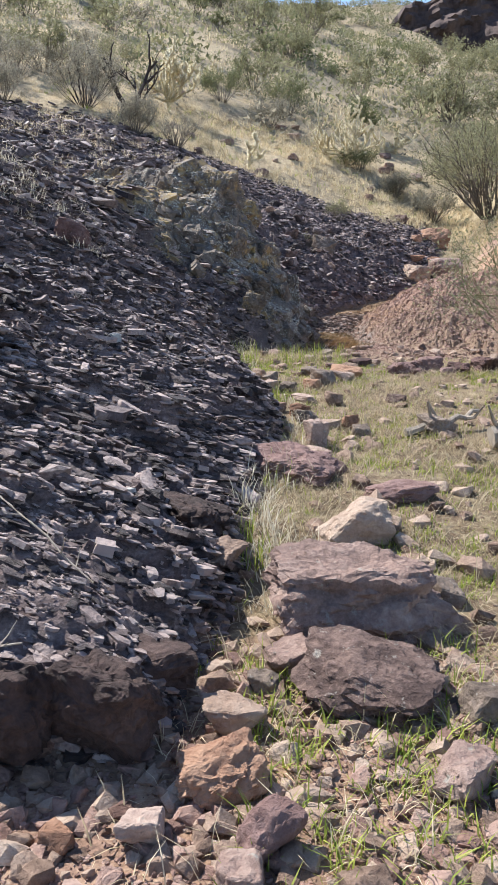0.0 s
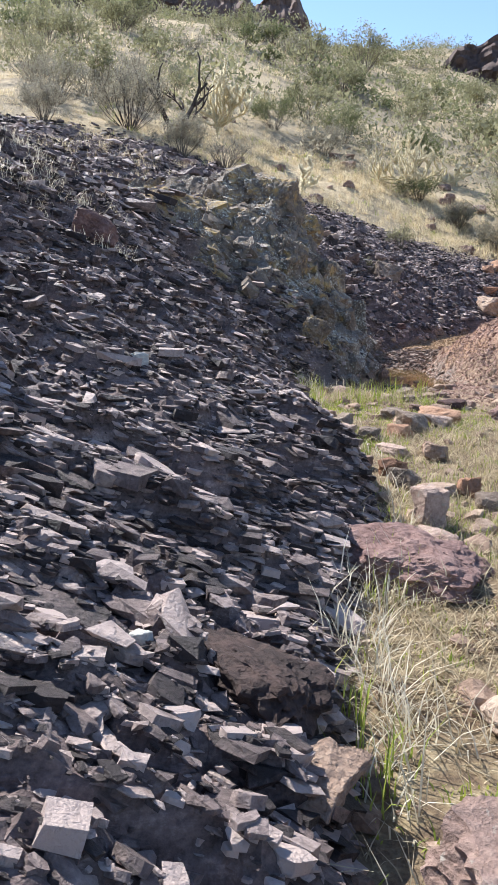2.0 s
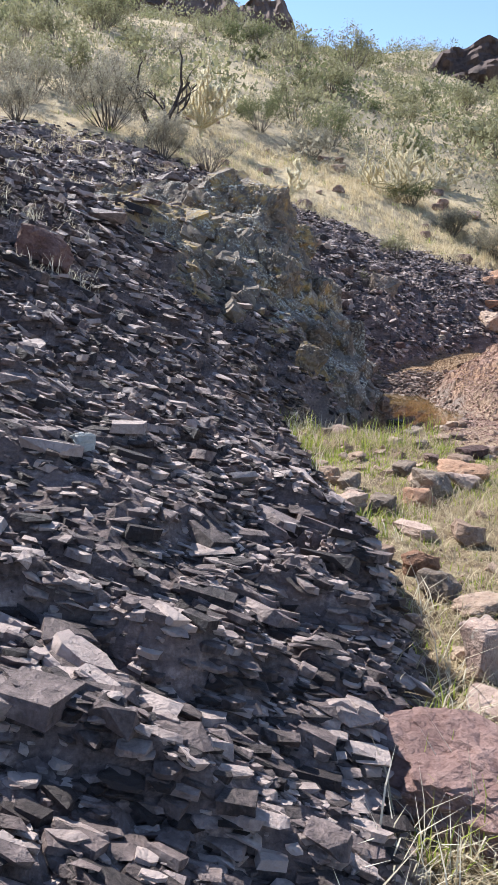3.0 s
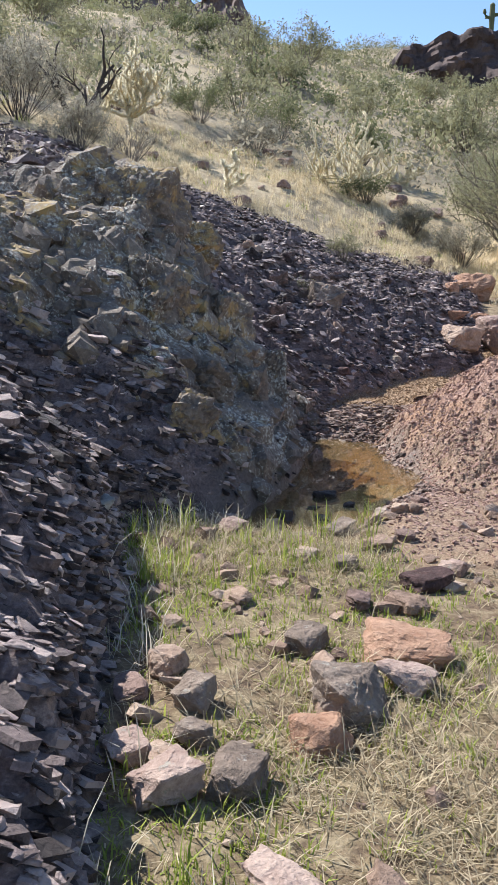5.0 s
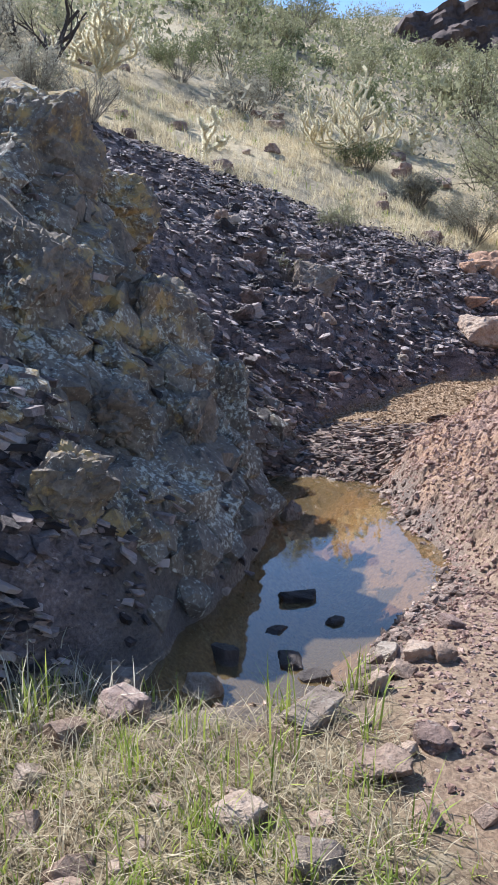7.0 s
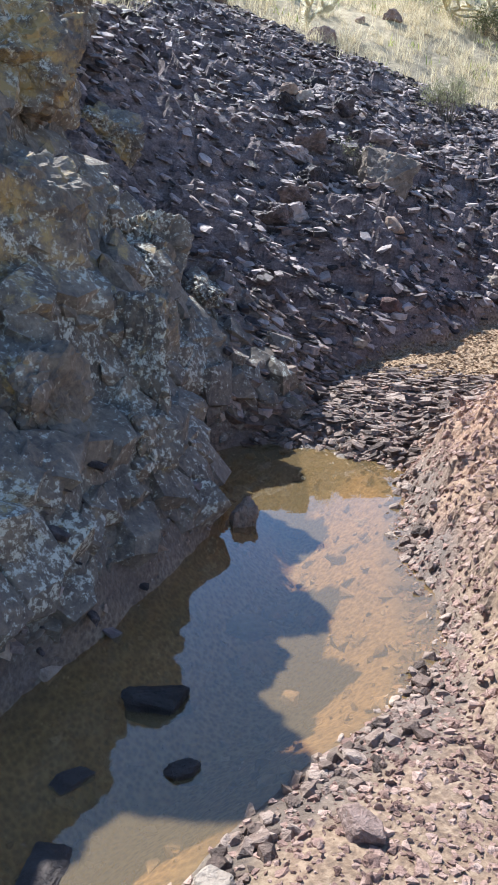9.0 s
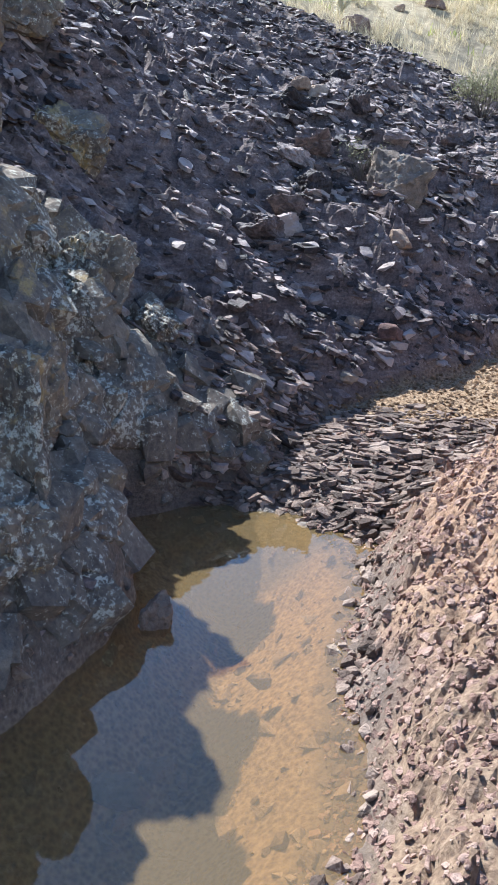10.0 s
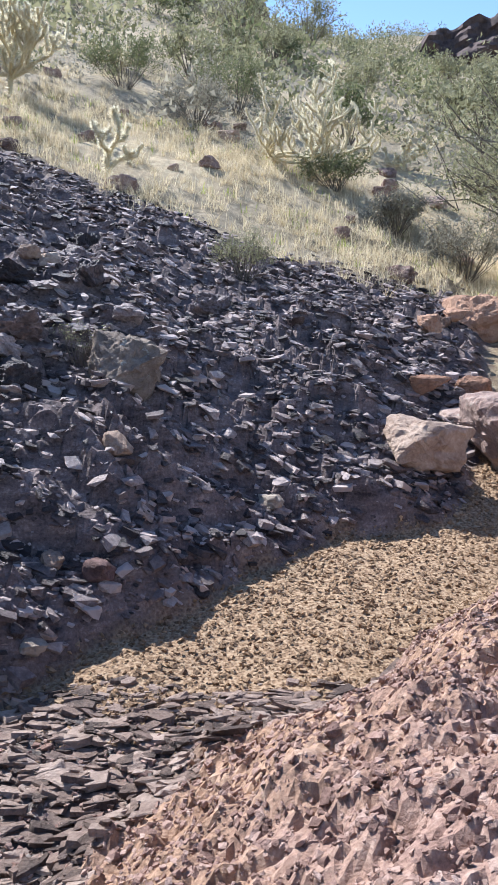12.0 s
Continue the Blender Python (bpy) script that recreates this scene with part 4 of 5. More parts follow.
LIST2 = ((0.44, 6.26, 0.19, 0.16, 0.15, grey_each), (0.42, 6.52, 0.18, 0.15, 0.14, orange_each), (0.24, 6.62, 0.15, 0.12, 0.11, tan_each), (0.74, 6.98, 0.19, 0.16, 0.16, tan_each),
         (0.48, 7.05, 0.26, 0.14, 0.08, rose_each), (0.22, 7.70, 0.13, 0.10, 0.09, grey_each), (0.36, 7.62, 0.10, 0.09, 0.06, grey_each), (0.83, 5.88, 0.20, 0.15, 0.13, grey_each),
         (1.37, 5.82, 0.30, 0.24, 0.18, grey_each), (1.28, 6.95, 0.16, 0.12, 0.09, rose_each), (0.62, 8.34, 0.17, 0.14, 0.13, grey_each), (0.66, 8.12, 0.15, 0.12, 0.10, tan_each),
         (0.95, 8.04, 0.21, 0.16, 0.13, rose_each), (0.62, 7.70, 0.20, 0.15, 0.14, orange_each), (0.10, 8.14, 0.17, 0.13, 0.13, tan_each), (-0.02, 8.00, 0.18, 0.12, 0.08, rose_each))
LIST3 = ((0.21, 7.90, 0.14, 0.13, 0.13, grey_each), (0.16, 7.42, 0.20, 0.15, 0.17, rose_each), (0.36, 7.46, 0.21, 0.16, 0.13, grey_each), (0.02, 7.62, 0.16, 0.13, 0.09, rose_each),
         (0.88, 9.20, 0.13, 0.10, 0.08, grey_each), (1.24, 9.02, 0.25, 0.16, 0.11, red_each), (0.88, 8.76, 0.16, 0.11, 0.08, rose_each), (1.09, 8.74, 0.20, 0.12, 0.10, tan_each),
         (1.10, 9.62, 0.20, 0.13, 0.09, tan_each), (0.94, 9.90, 0.22, 0.13, 0.08, grey_each), (1.17, 10.10, 0.09, 0.08, 0.11, tan_each), (0.32, 9.95, 0.18, 0.15, 0.12, rose_each),
         (0.28, 10.12, 0.17, 0.14, 0.12, grey_each), (0.70, 9.40, 0.16, 0.12, 0.08, tan_each), (1.28, 9.75, 0.12, 0.10, 0.07, rose_each), (1.44, 9.30, 0.14, 0.11, 0.09, rose_each))
LIST4 = ((-0.56, 3.62, 0.07, 0.05, 0.06, white_each), (-0.95, 5.75, 0.11, 0.08, 0.09, white_each), (-0.31, 9.25, 0.14, 0.1, 0.1, white_each), (1.36, 10.30, 0.11, 0.09, 0.08, tan_each), (1.44, 10.28, 0.09, 0.08, 0.08, tan_each), (1.26, 10.42, 0.10, 0.09, 0.07, grey_each), (1.55, 10.62, 0.12, 0.08, 0.06, rose_each),
         (0.43, 17.76, 0.17, 0.14, 0.14, tan_each), (0.58, 17.80, 0.18, 0.14, 0.14, tan_each), (1.37, 16.02, 0.17, 0.10, 0.06, rose_each), (1.33, 14.90, 0.14, 0.10, 0.10, tan_each),
         (1.56, 14.88, 0.14, 0.12, 0.14, red_each), (1.37, 14.44, 0.13, 0.10, 0.08, grey_each), (1.55, 15.50, 0.18, 0.14, 0.16, tan_each), (2.35, 15.95, 0.18, 0.12, 0.10, grey_each),
         (3.55, 17.60, 0.34, 0.26, 0.24, orange_each), (3.98, 17.90, 0.36, 0.30, 0.26, orange_each), (3.78, 18.9, 0.28, 0.22, 0.24, orange_each), (3.72, 17.25, 0.40, 0.28, 0.24, rose_each), (4.1, 17.5, 0.36, 0.3, 0.2, orange_each), (4.0, 19.3, 0.2, 0.16, 0.14, tan_each), (4.15, 19.60, 0.26, 0.22, 0.16, orange_each), (4.35, 20.60, 0.30, 0.22, 0.20, rose_each))
for k, (x, y, w, d, h, mat) in enumerate(LIST + LIST2 + LIST3 + LIST4):
    kind = {"tan_stone": "pale tan", "rose_stone": "reddish-brown", "grey_stone": "weathered grey", "orange_stone": "orange-tan", "red_stone": "dark red", "white_stone": "whitish lichen-crusted"}[mat.name]
    where = "on the slate slope" if x < -0.3 and y > 3 else "in dry rubble" if y < 2.7 else "among grass" if y < 10.2 else "on muddy gravel by the pool" if y < 12 else "on the dark slate slope"
    boulder("rock", f"{kind} angular stone {where}", x, y, w, d, h * 0.85, mat, 50 + k, (k * 47) % 180, ((k * 13) % 17 - 8, (k * 7) % 15 - 7), 0.15, 0, 0.75, 0.06, STONES if y < 10.2 else "")
for k, (x, y, w, d, h) in enumerate(((-0.44, 2.17, 0.36, 0.26, 0.30), (-0.76, 2.13, 0.42, 0.26, 0.32), (-1.12, 2.11, 0.44, 0.30, 0.32), (-0.30, 2.46, 0.22, 0.24, 0.15), (-0.26, 3.7, 0.30, 0.5, 0.20))):
    boulder("ledge_rock", "dark brown bedrock breaking out at the slate's foot", x, y, w, d, h, bedrock_each, 600 + k, k * 13 - 20, (4, 6 - k * 3), 0.3 if k < 3 else 0.45, 0.0, 0.9, 0.09, "bedrock at the slate's foot")
# stones standing in the pool
for k, (x, y, w, h, mat) in enumerate(((0.97, 11.05, 0.20, 0.10, wet_each), (1.11, 10.80, 0.10, 0.06, wet_each), (0.85, 10.72, 0.11, 0.03, wet_each), (0.90, 10.45, 0.17, 0.06, wet_each), (0.64, 10.45, 0.14, 0.16, wet_each), (0.56, 10.2, 0.16, 0.2, grey_each), (0.98, 10.32, 0.13, 0.06, wet_each))):
    ob = boulder("rock", "dark wet stone standing in the pool", x, y, w, w * 0.6, h, mat, 150 + k, k * 31, (0, 5), 0.5, 0, 0.8, 0.05, "stones in the pool")
    ob.location.z = WATER_Z - 0.12 * h
ob = boulder("rock", "pale lumpy stone at the rock's foot in the pool", 1.0, 12.27, 0.12, 0.12, 0.16, tan_each, 160, 20, (0, 0), 0.3, 0, 0.5, 0.12)
ob.location.z = WATER_Z + 0.02

for k, (x, y, w) in enumerate(((1.15, 11.56, 0.17), (1.22, 11.66, 0.09), (1.33, 11.2, 0.08), (1.45, 11.5, 0.07), (1.4, 12.1, 0.08))):
    ob = boulder("rock", "rounded tan stone lying under the shallow water", x, y, w, w * 0.7, w * 0.5, tan_each, 166 + k, k * 41, (0, 4), 0.3, 0, 0.5, 0.05, "stones under the water")
    ob.location.z = WATER_Z - 0.02 - 0.26 * w


# ---- grass ----
def blades(name, x, y, z, length, width, lean, heading, material, label, category="grass"):
    """One bent blade at each place."""
    n = len(x)
    up = length * np.cos(lean)
    out = length * np.sin(lean)
    hx, hy = np.cos(heading), np.sin(heading)
    sx, sy = -hy * width / 2, hx * width / 2
    base = np.stack([x, y, z - 0.01], 1)
    side = np.stack([sx, sy, 0 * sx], 1)
    mid = base + np.stack([hx * out * 0.35, hy * out * 0.35, up * 0.62], 1)
    tip = base + np.stack([hx * out, hy * out, up], 1)
    v = np.stack([base - side, base + side, mid - side * 0.8, mid + side * 0.8, tip], 1).reshape(-1, 3)
    o = (np.arange(n) * 5)[:, None, None]
    f = (np.array([[0, 1, 3], [0, 3, 2], [2, 3, 4]])[None] + o).reshape(-1, 3)
    return tagged(new(name, mesh_from(name, v, f, material)), label, category, kind="stuff")


def tufts(name, count, box, weight, seed, per, spread, lo, hi, width, lean, material, label):
    x, y, rs = scatter(count, *box, weight, seed)
    x = np.repeat(x, per) + rs.randn(len(x) * per) * spread
    y = np.repeat(y, per) + rs.randn(len(x)) * spread
    n = len(x)
    length = lo + (hi - lo) * rs.rand(n) ** 1.6
    return blades(name, x, y, ground_z(x, y), length, width * rs.uniform(0.6, 1.3, n), np.abs(rs.normal(lean, 0.3, n)), rs.uniform(0, 6.3, n), material, label)


def floor_area(x, y):
    z, l, r, p, rk, sp, bk, hz = ground_parts(x, y)
    shore = step01(x, 1.0, 1.35) * step01(y, 9.0, 9.7)
    return (l < 0.0) * (p < -0.10) * (1 - step01(r, -0.6, 0.1)) * step01(y, 2.1, 2.9) * (y < 11) * (1 - shore)


def green_area(x, y):
    return floor_area(x, y) * (0.12 + 0.88 * step01(fbm(x * 1.1, y * 1.1, 4, 120), -0.12, 0.22))


def straw_area(x, y):
    return floor_area(x, y) * (0.2 + 0.8 * step01(fbm(x * 0.9, y * 0.9, 4, 130), -0.15, 0.2))


def foot_area(x, y):
    l = ground_parts(x, y)[1]
    return (l < 0.03) * step01(l, -0.38, -0.02) * (step01(y, 3.2, 3.6) * (1 - step01(y, 5.2, 5.6)) + step01(y, 7.9, 8.6) * (1 - step01(y, 10.0, 10.3)) + 0.15)


def pool_lip(x, y):
    p, l = ground_parts(x, y)[3], ground_parts(x, y)[1]
    return (l < 0) * (x < 1.15) * step01(y, 8.9, 9.3) * (p < -0.03) * 0.9


tufts("green_grass", 13000, (-0.5, 3.4, 2.0, 11.0), green_area, 21, 9, 0.026, 0.02, 0.075, 0.006, 0.6, green_blade, "short fresh green grass on the floor of the gully")
tufts("dry_grass", 27000, (-0.5, 3.4, 2.0, 11.0), straw_area, 22, 9, 0.04, 0.03, 0.17, 0.0045, 1.3, floor_straw, "flattened dry straw-coloured grass on the floor")
tufts("tall_dry_grass", 520, (-0.6, 0.9, 2.6, 10.3), foot_area, 23, 16, 0.035, 0.08, 0.28, 0.005, 0.8, pale_blade, "tall bleached grass along the foot of the rock")
tufts("tall_green_grass", 260, (-0.6, 0.9, 2.6, 10.3), foot_area, 24, 14, 0.03, 0.08, 0.22, 0.006, 0.35, green_blade, "tall green grass along the foot of the rock")
tufts("lip_grass", 700, (-0.4, 1.2, 8.3, 10.2), pool_lip, 25, 16, 0.05, 0.05, 0.20, 0.0038, 1.15, floor_straw, "tangled dry grass on the lip above the pool")
tufts("lip_green_grass", 50, (-0.4, 1.2, 8.9, 10.2), pool_lip, 26, 12, 0.025, 0.08, 0.24, 0.006, 0.4, green_blade, "green grass on the lip above the pool")

tufts("path_green_grass", 230, (0.0, 1.0, 1.5, 2.9), on_path, 34, 12, 0.03, 0.04, 0.14, 0.006, 0.7, green_blade, "green grass sprouting between the stones underfoot")
tufts("path_dry_grass", 110, (-0.4, 1.0, 1.4, 2.9), on_path, 35, 10, 0.04, 0.05, 0.18, 0.004, 1.0, straw_blade, "dry grass between the stones underfoot")


def hill_area(x, y):
    z, l, r, p, rk, sp, bk, hz = ground_parts(x, y)
    rim = step01(rim_line(x, y) + 1.2 * fbm(x * 1.3, y * 1.3, 2, 141), -0.7, 0.6) + step01(y, 25, 27) + 0.8 * step01(x, 4.6, 5.4) * step01(y, 17, 18.5)
    return np.clip(rim, 0, 1) * (0.25 + 0.75 * step01(fbm(x * 0.5, y * 0.5, 3, 140), -0.2, 0.15))


def crest_area(x, y):
    return step01(fbm(x * 0.7, y * 0.7, 3, 145), -0.05, 0.15) * step01(y - 1.0 * x, 17.0, 19.0)


tufts("crest_grass", 1500, (-12, -1.5, 12.5, 24), crest_area, 47, 28, 0.06, 0.06, 0.28, 0.006, 0.9, straw_blade, "patches of dry grass on the slate crest")
tufts("hill_grass", 5600, (-13, 10, 16.5, 36), hill_area, 27, 34, 0.06, 0.06, 0.30, 0.005, 0.95, straw_blade, "dry yellow bunch grass on the hillside")
tufts("rim_grass", 2400, (-3.5, 6.5, 17.5, 28), hill_area, 33, 30, 0.05, 0.08, 0.34, 0.006, 0.8, straw_blade, "bright dry grass along the rim of the slate")
tufts("hill_green_grass", 320, (-6, 6, 18, 28), hill_area, 28, 12, 0.07, 0.06, 0.2, 0.01, 0.5, green_blade, "green sprouts among the dry grass on the hillside")
tufts("far_hill_grass", 4500, (-26, 40, 34, 100), hill_area, 29, 8, 0.25, 0.15, 0.45, 0.04, 0.75, straw_blade, "dry grass on the upper hillside")
tufts("slope_grass", 34, (-2.9, -1.5, 7.4, 9.2), lambda x, y: 0 * x + 1, 30, 60, 0.07, 0.06, 0.2, 0.004, 0.8, pale_blade, "bleached grass tufts on the slate slope")


# ---- plants ----
def tube(bm, pts, radii, sides=5):
    """A tapered tube along points."""
    rings = []
    for k, p in enumerate(pts):
        a, b = pts[max(k - 1, 0)], pts[min(k + 1, len(pts) - 1)]
        t = (b - a).normalized() if (b - a).length > 1e-6 else Vector((0, 0, 1))
        u = t.orthogonal().normalized()
        w = t.cross(u)
        rings.append([bm.verts.new(p + (u * math.cos(i * 2 * math.pi / sides) + w * math.sin(i * 2 * math.pi / sides)) * radii[k]) for i in range(sides)])
    for r0, r1 in zip(rings, rings[1:]):
        for i in range(sides):
            bm.faces.new((r0[i], r0[(i + 1) % sides], r1[(i + 1) % sides], r1[i]))
    bm.faces.new(rings[0][::-1])
    bm.faces.new(rings[-1])


def part(name, bm, material, parent, label=""):
    me = bpy.data.meshes.new(name)
    bm.to_mesh(me)
    bm.free()
    me.materials.append(material)
    ob = new(name, me)
    ob.parent = parent
    return tagged(ob, label) if label else ob


def shrub(name, label, seed, width, height, stems, leaves, leaf, leaf_mat, bark=None, bare=0.25, thin=0.012, category="shrub", droop=0.0):
    """A shrub of many forking stems from one root, with small leaves along the outer twigs."""
    rnd = random.Random(seed)
    bark = bark or twig_bark
    root = new(name)
    tagged(root, label, category)
    bm = bmesh.new()
    twigs = []
    for k in range(stems):
        a = rnd.uniform(0, 6.283)
        reach = width / 2 * rnd.uniform(0.25, 1.0)
        top = height * rnd.uniform(0.55, 1.0) * (1 - 0.45 * (reach / (width / 2)) ** 2)
        end = Vector((math.cos(a) * reach, math.sin(a) * reach, top))
        p0 = Vector((math.cos(a) * 0.05 * width, math.sin(a) * 0.05 * width, -0.05))
        bend = Vector((rnd.uniform(-1, 1), rnd.uniform(-1, 1), rnd.uniform(0, 1))) * 0.12 * width
        pts = [p0.lerp(end, t) + bend * math.sin(t * 3.14) - Vector((0, 0, droop * width * t * t)) for t in (0, 0.33, 0.66, 1)]
        r = thin * rnd.uniform(0.7, 1.4)
        tube(bm, pts, [r, r * 0.75, r * 0.5, r * 0.2], 3)
        for _ in range(4):
            t = rnd.uniform(0.35, 0.95)
            base = pts[1].lerp(pts[3], t)
            d = (end.normalized() + Vector((rnd.uniform(-1, 1), rnd.uniform(-1, 1), rnd.uniform(-0.3, 0.9))) * 0.8).normalized()
            tip = base + d * width * rnd.uniform(0.08, 0.2)
            tube(bm, [base, base.lerp(tip, 0.5) + Vector((0, 0, 0.01)), tip], [r * 0.4, r * 0.3, r * 0.12], 3)
            twigs.append((base, tip))
    part("branchwork", bm, bark, root)
    rs = np.random.RandomState(seed)
    pick = rs.randint(0, len(twigs), leaves)
    b = np.array([[*t[0]] for t in twigs])[pick]
    e = np.array([[*t[1]] for t in twigs])[pick]
    c = b + (e - b) * rs.uniform(bare, 1.15, leaves)[:, None] + rs.randn(leaves, 3) * 0.035 * width
    u = rs.randn(leaves, 3)
    u /= np.linalg.norm(u, axis=1)[:, None]
    w = np.cross(u, rs.randn(leaves, 3))
    w /= np.linalg.norm(w, axis=1)[:, None]
    s = leaf * rs.uniform(0.6, 1.4, leaves)[:, None]
    v = np.stack([c - u * s, c + w * s * 0.55, c + u * s], 1).reshape(-1, 3)
    f = np.arange(leaves * 3).reshape(-1, 3)
    crown = new("crown", mesh_from("crown", v, f, leaf_mat))
    crown.parent = root
    return root


def set_down(ob, x, y, spin=0.0, size=1.0):
    ob.matrix_world = pose(x, y, gz(x, y), 0, 0, spin) @ Matrix.Diagonal((size, size, size, 1))
    return ob


def far_copy(ob, x, y, z, spin, size):
    """A copy at a place and a scale."""
    c = copy_thing(ob, pose(x, y, z, 0, 0, spin))
    c.scale = (size, size, size * 1.0)
    return c


set_down(shrub("palo_verde", "large olive-green palo verde bush at the head of the streambed", 11, 4.2, 2.9, 46, 9000, 0.035, olive_leaf, None, 0.1, 0.02, "shrub", 0.06), 6.2, 21.6)
set_down(shrub("palo_verde", "sparse yellow-green palo verde leaning over the grass", 19, 3.0, 2.5, 70, 15000, 0.02, olive_leaf, olive_bark, 0.0, 0.009, "shrub", 0.03), 3.3, 7.7)
set_down(shrub("palo_verde", "yellowish-green bush beside the streambed boulders", 20, 2.4, 1.6, 40, 5000, 0.03, olive_leaf, None, 0.1, 0.014), 7.4, 19.4)
set_down(shrub("palo_verde", "yellowish-green thin-twigged palo verde bush on the slope", 12, 2.8, 2.1, 40, 7000, 0.035, olive_leaf, None, 0.1, 0.016), 6.6, 25.2)
set_down(shrub("shrub", "grey leafless tangled bush beside a dead snag", 13, 2.4, 1.7, 50, 9000, 0.032, grey_leaf, dark_bark, 0.0, 0.009), -4.6, 24.4)
set_down(shrub("shrub", "grey twiggy bush on the rock rim", 14, 1.6, 1.1, 40, 6000, 0.028, grey_leaf, None, 0.0, 0.007), -3.0, 22.8)
set_down(shrub("shrub", "small yellow-green bush at the rim of the slate", 15, 0.75, 0.5, 40, 2600, 0.014, olive_leaf, None, 0.2, 0.005), 2.05, 19.4)
set_down(shrub("shrub", "small bare twiggy plant beside a boulder", 16, 0.45, 0.38, 26, 260, 0.012, olive_leaf, None, 0.4, 0.003), 1.18, 16.3)
set_down(shrub("shrub", "low dark green bush under the cholla", 17, 1.5, 0.6, 40, 3000, 0.03, dark_leaf, None, 0.2, 0.008), 3.4, 26.4)
set_down(shrub("shrub", "brown dry bush on the rim above the slate", 18, 1.3, 0.8, 44, 1500, 0.022, grey_leaf, None, 0.3, 0.008), -1.8, 21.4)
for k, (x, y, w, h, mat) in enumerate(((-7.0, 26.0, 2.2, 1.5, grey_leaf), (-8.6, 29.0, 2.6, 1.7, olive_leaf), (-6.0, 28.4, 1.8, 1.2, grey_leaf), (-6.6, 23.4, 1.6, 1.0, grey_leaf), (5.2, 24.0, 1.7, 1.1, grey_leaf),
                                        (4.3, 25.0, 1.2, 0.7, grey_leaf), (7.8, 24.2, 2.4, 1.7, olive_leaf), (7.0, 27.6, 2.6, 1.9, olive_leaf), (0.7, 28.6, 1.6, 0.9, grey_leaf), (-0.9, 29.6, 1.9, 1.2, dark_leaf), (1.4, 31.4, 2.2, 1.4, dark_leaf), (-4.6, 30.8, 2.2, 1.4, olive_leaf))):
    tint = {"grey_leaves": "grey twiggy", "olive_leaves": "olive-green", "dark_leaves": "dark green"}[mat.name]
    set_down(shrub("shrub", f"{tint} desert bush in dry hillside grass", 60 + k, w, h, 34, 5000, 0.03, mat, None, 0.0, 0.008), x, y, k * 40)
kinds = [shrub("shrub", "olive-green desert bush on the hillside", 31, 2.4, 1.7, 20, 1300, 0.07, olive_leaf, None, 0.1, 0.016),
         shrub("shrub", "dark green desert bush on the hillside", 32, 2.0, 1.3, 18, 1200, 0.07, dark_leaf, None, 0.1, 0.014),
         shrub("shrub", "grey-brown dry bush on the hillside", 33, 1.7, 1.0, 22, 900, 0.055, grey_leaf, None, 0.2, 0.012),
         shrub("shrub", "rounded olive palo verde on the hillside", 34, 3.4, 2.6, 26, 1900, 0.085, olive_leaf, None, 0.05, 0.022)]
for k in kinds:
    tagged(k, group="bushes on the hillside")
firsts = ((0.2, 34.0), (4.0, 31.5), (-6.5, 33.0), (9.0, 38.0))
for k, (x, y) in zip(kinds, firsts):
    set_down(k, x, y, 30)
rnd = random.Random(5)
made = 0
while made < 285:
    y = 27 + 78 * rnd.random() ** 0.85
    x = rnd.uniform(-0.34, 0.46) * y + rnd.uniform(-3, 3)
    if fbm(np.array([x * 0.09]), np.array([y * 0.09]), 3, 150)[0] < rnd.uniform(-0.45, 0.05) or (y < 34 and -3 < x < 5.5) or (x > 13 and y > 82):
        continue
    k = rnd.choices(kinds, (4, 3, 3, 3 if y > 36 else 0.6))[0]
    far_copy(k, x, y, gz(x, y) - 0.05, rnd.uniform(0, 360), rnd.uniform(0.45, 1.1) * (1 - 0.35 * max(0, y - 70) / 35))
    made += 1


# low brush all over the hillside
def clump(seed, leaves):
    rs = np.random.RandomState(seed)
    c = rs.randn(leaves, 3)
    c /= np.linalg.norm(c, axis=1)[:, None]
    c *= (0.25 + 0.75 * rs.rand(leaves) ** 0.5)[:, None] * 0.5
    c[:, 2] = np.abs(c[:, 2]) * (1 + 0.4 * np.sin(5 * c[:, 0] + seed))
    d = rs.randn(leaves, 3) + c * 3
    d /= np.linalg.norm(d, axis=1)[:, None]
    w = np.cross(d, rs.randn(leaves, 3))
    w /= np.linalg.norm(w, axis=1)[:, None]
    s = 0.07 * rs.uniform(0.6, 1.5, leaves)[:, None]
    v = np.stack([c - w * s * 0.3, c + w * s * 0.3, c + d * s], 1).reshape(-1, 3)
    return v, np.arange(leaves * 3).reshape(-1, 3)


def brush(name, count, box, seed, lo, hi, material, label, gate):
    x, y, rs = scatter(count, *box, lambda a, b: hill_area(a, b) * (fbm(a * 0.11, b * 0.11, 4, gate) > -0.22) * (np.abs(a - 6) < 0.45 * b + 6) * ((a < 14) | (b < 83) | (b > 99)), seed)
    size = lo + (hi - lo) * rs.rand(len(x)) ** 1.8
    ax = frames_from(np.tile([0.0, 0.0, 1.0], (len(x), 1)), rs.uniform(0, 6.3, len(x)), 0.1, rs)
    sz = np.stack([size * rs.uniform(0.9, 1.5, len(x)), size * rs.uniform(0.9, 1.4, len(x)), size * rs.uniform(0.9, 1.5, len(x))], 1)
    p = np.stack([x, y, ground_z(x, y) - 0.03], 1)
    return tagged(new(name, strew(name, [clump(seed + k, 150) for k in range(5)], p, ax, sz, material)), label, "brush", kind="stuff")


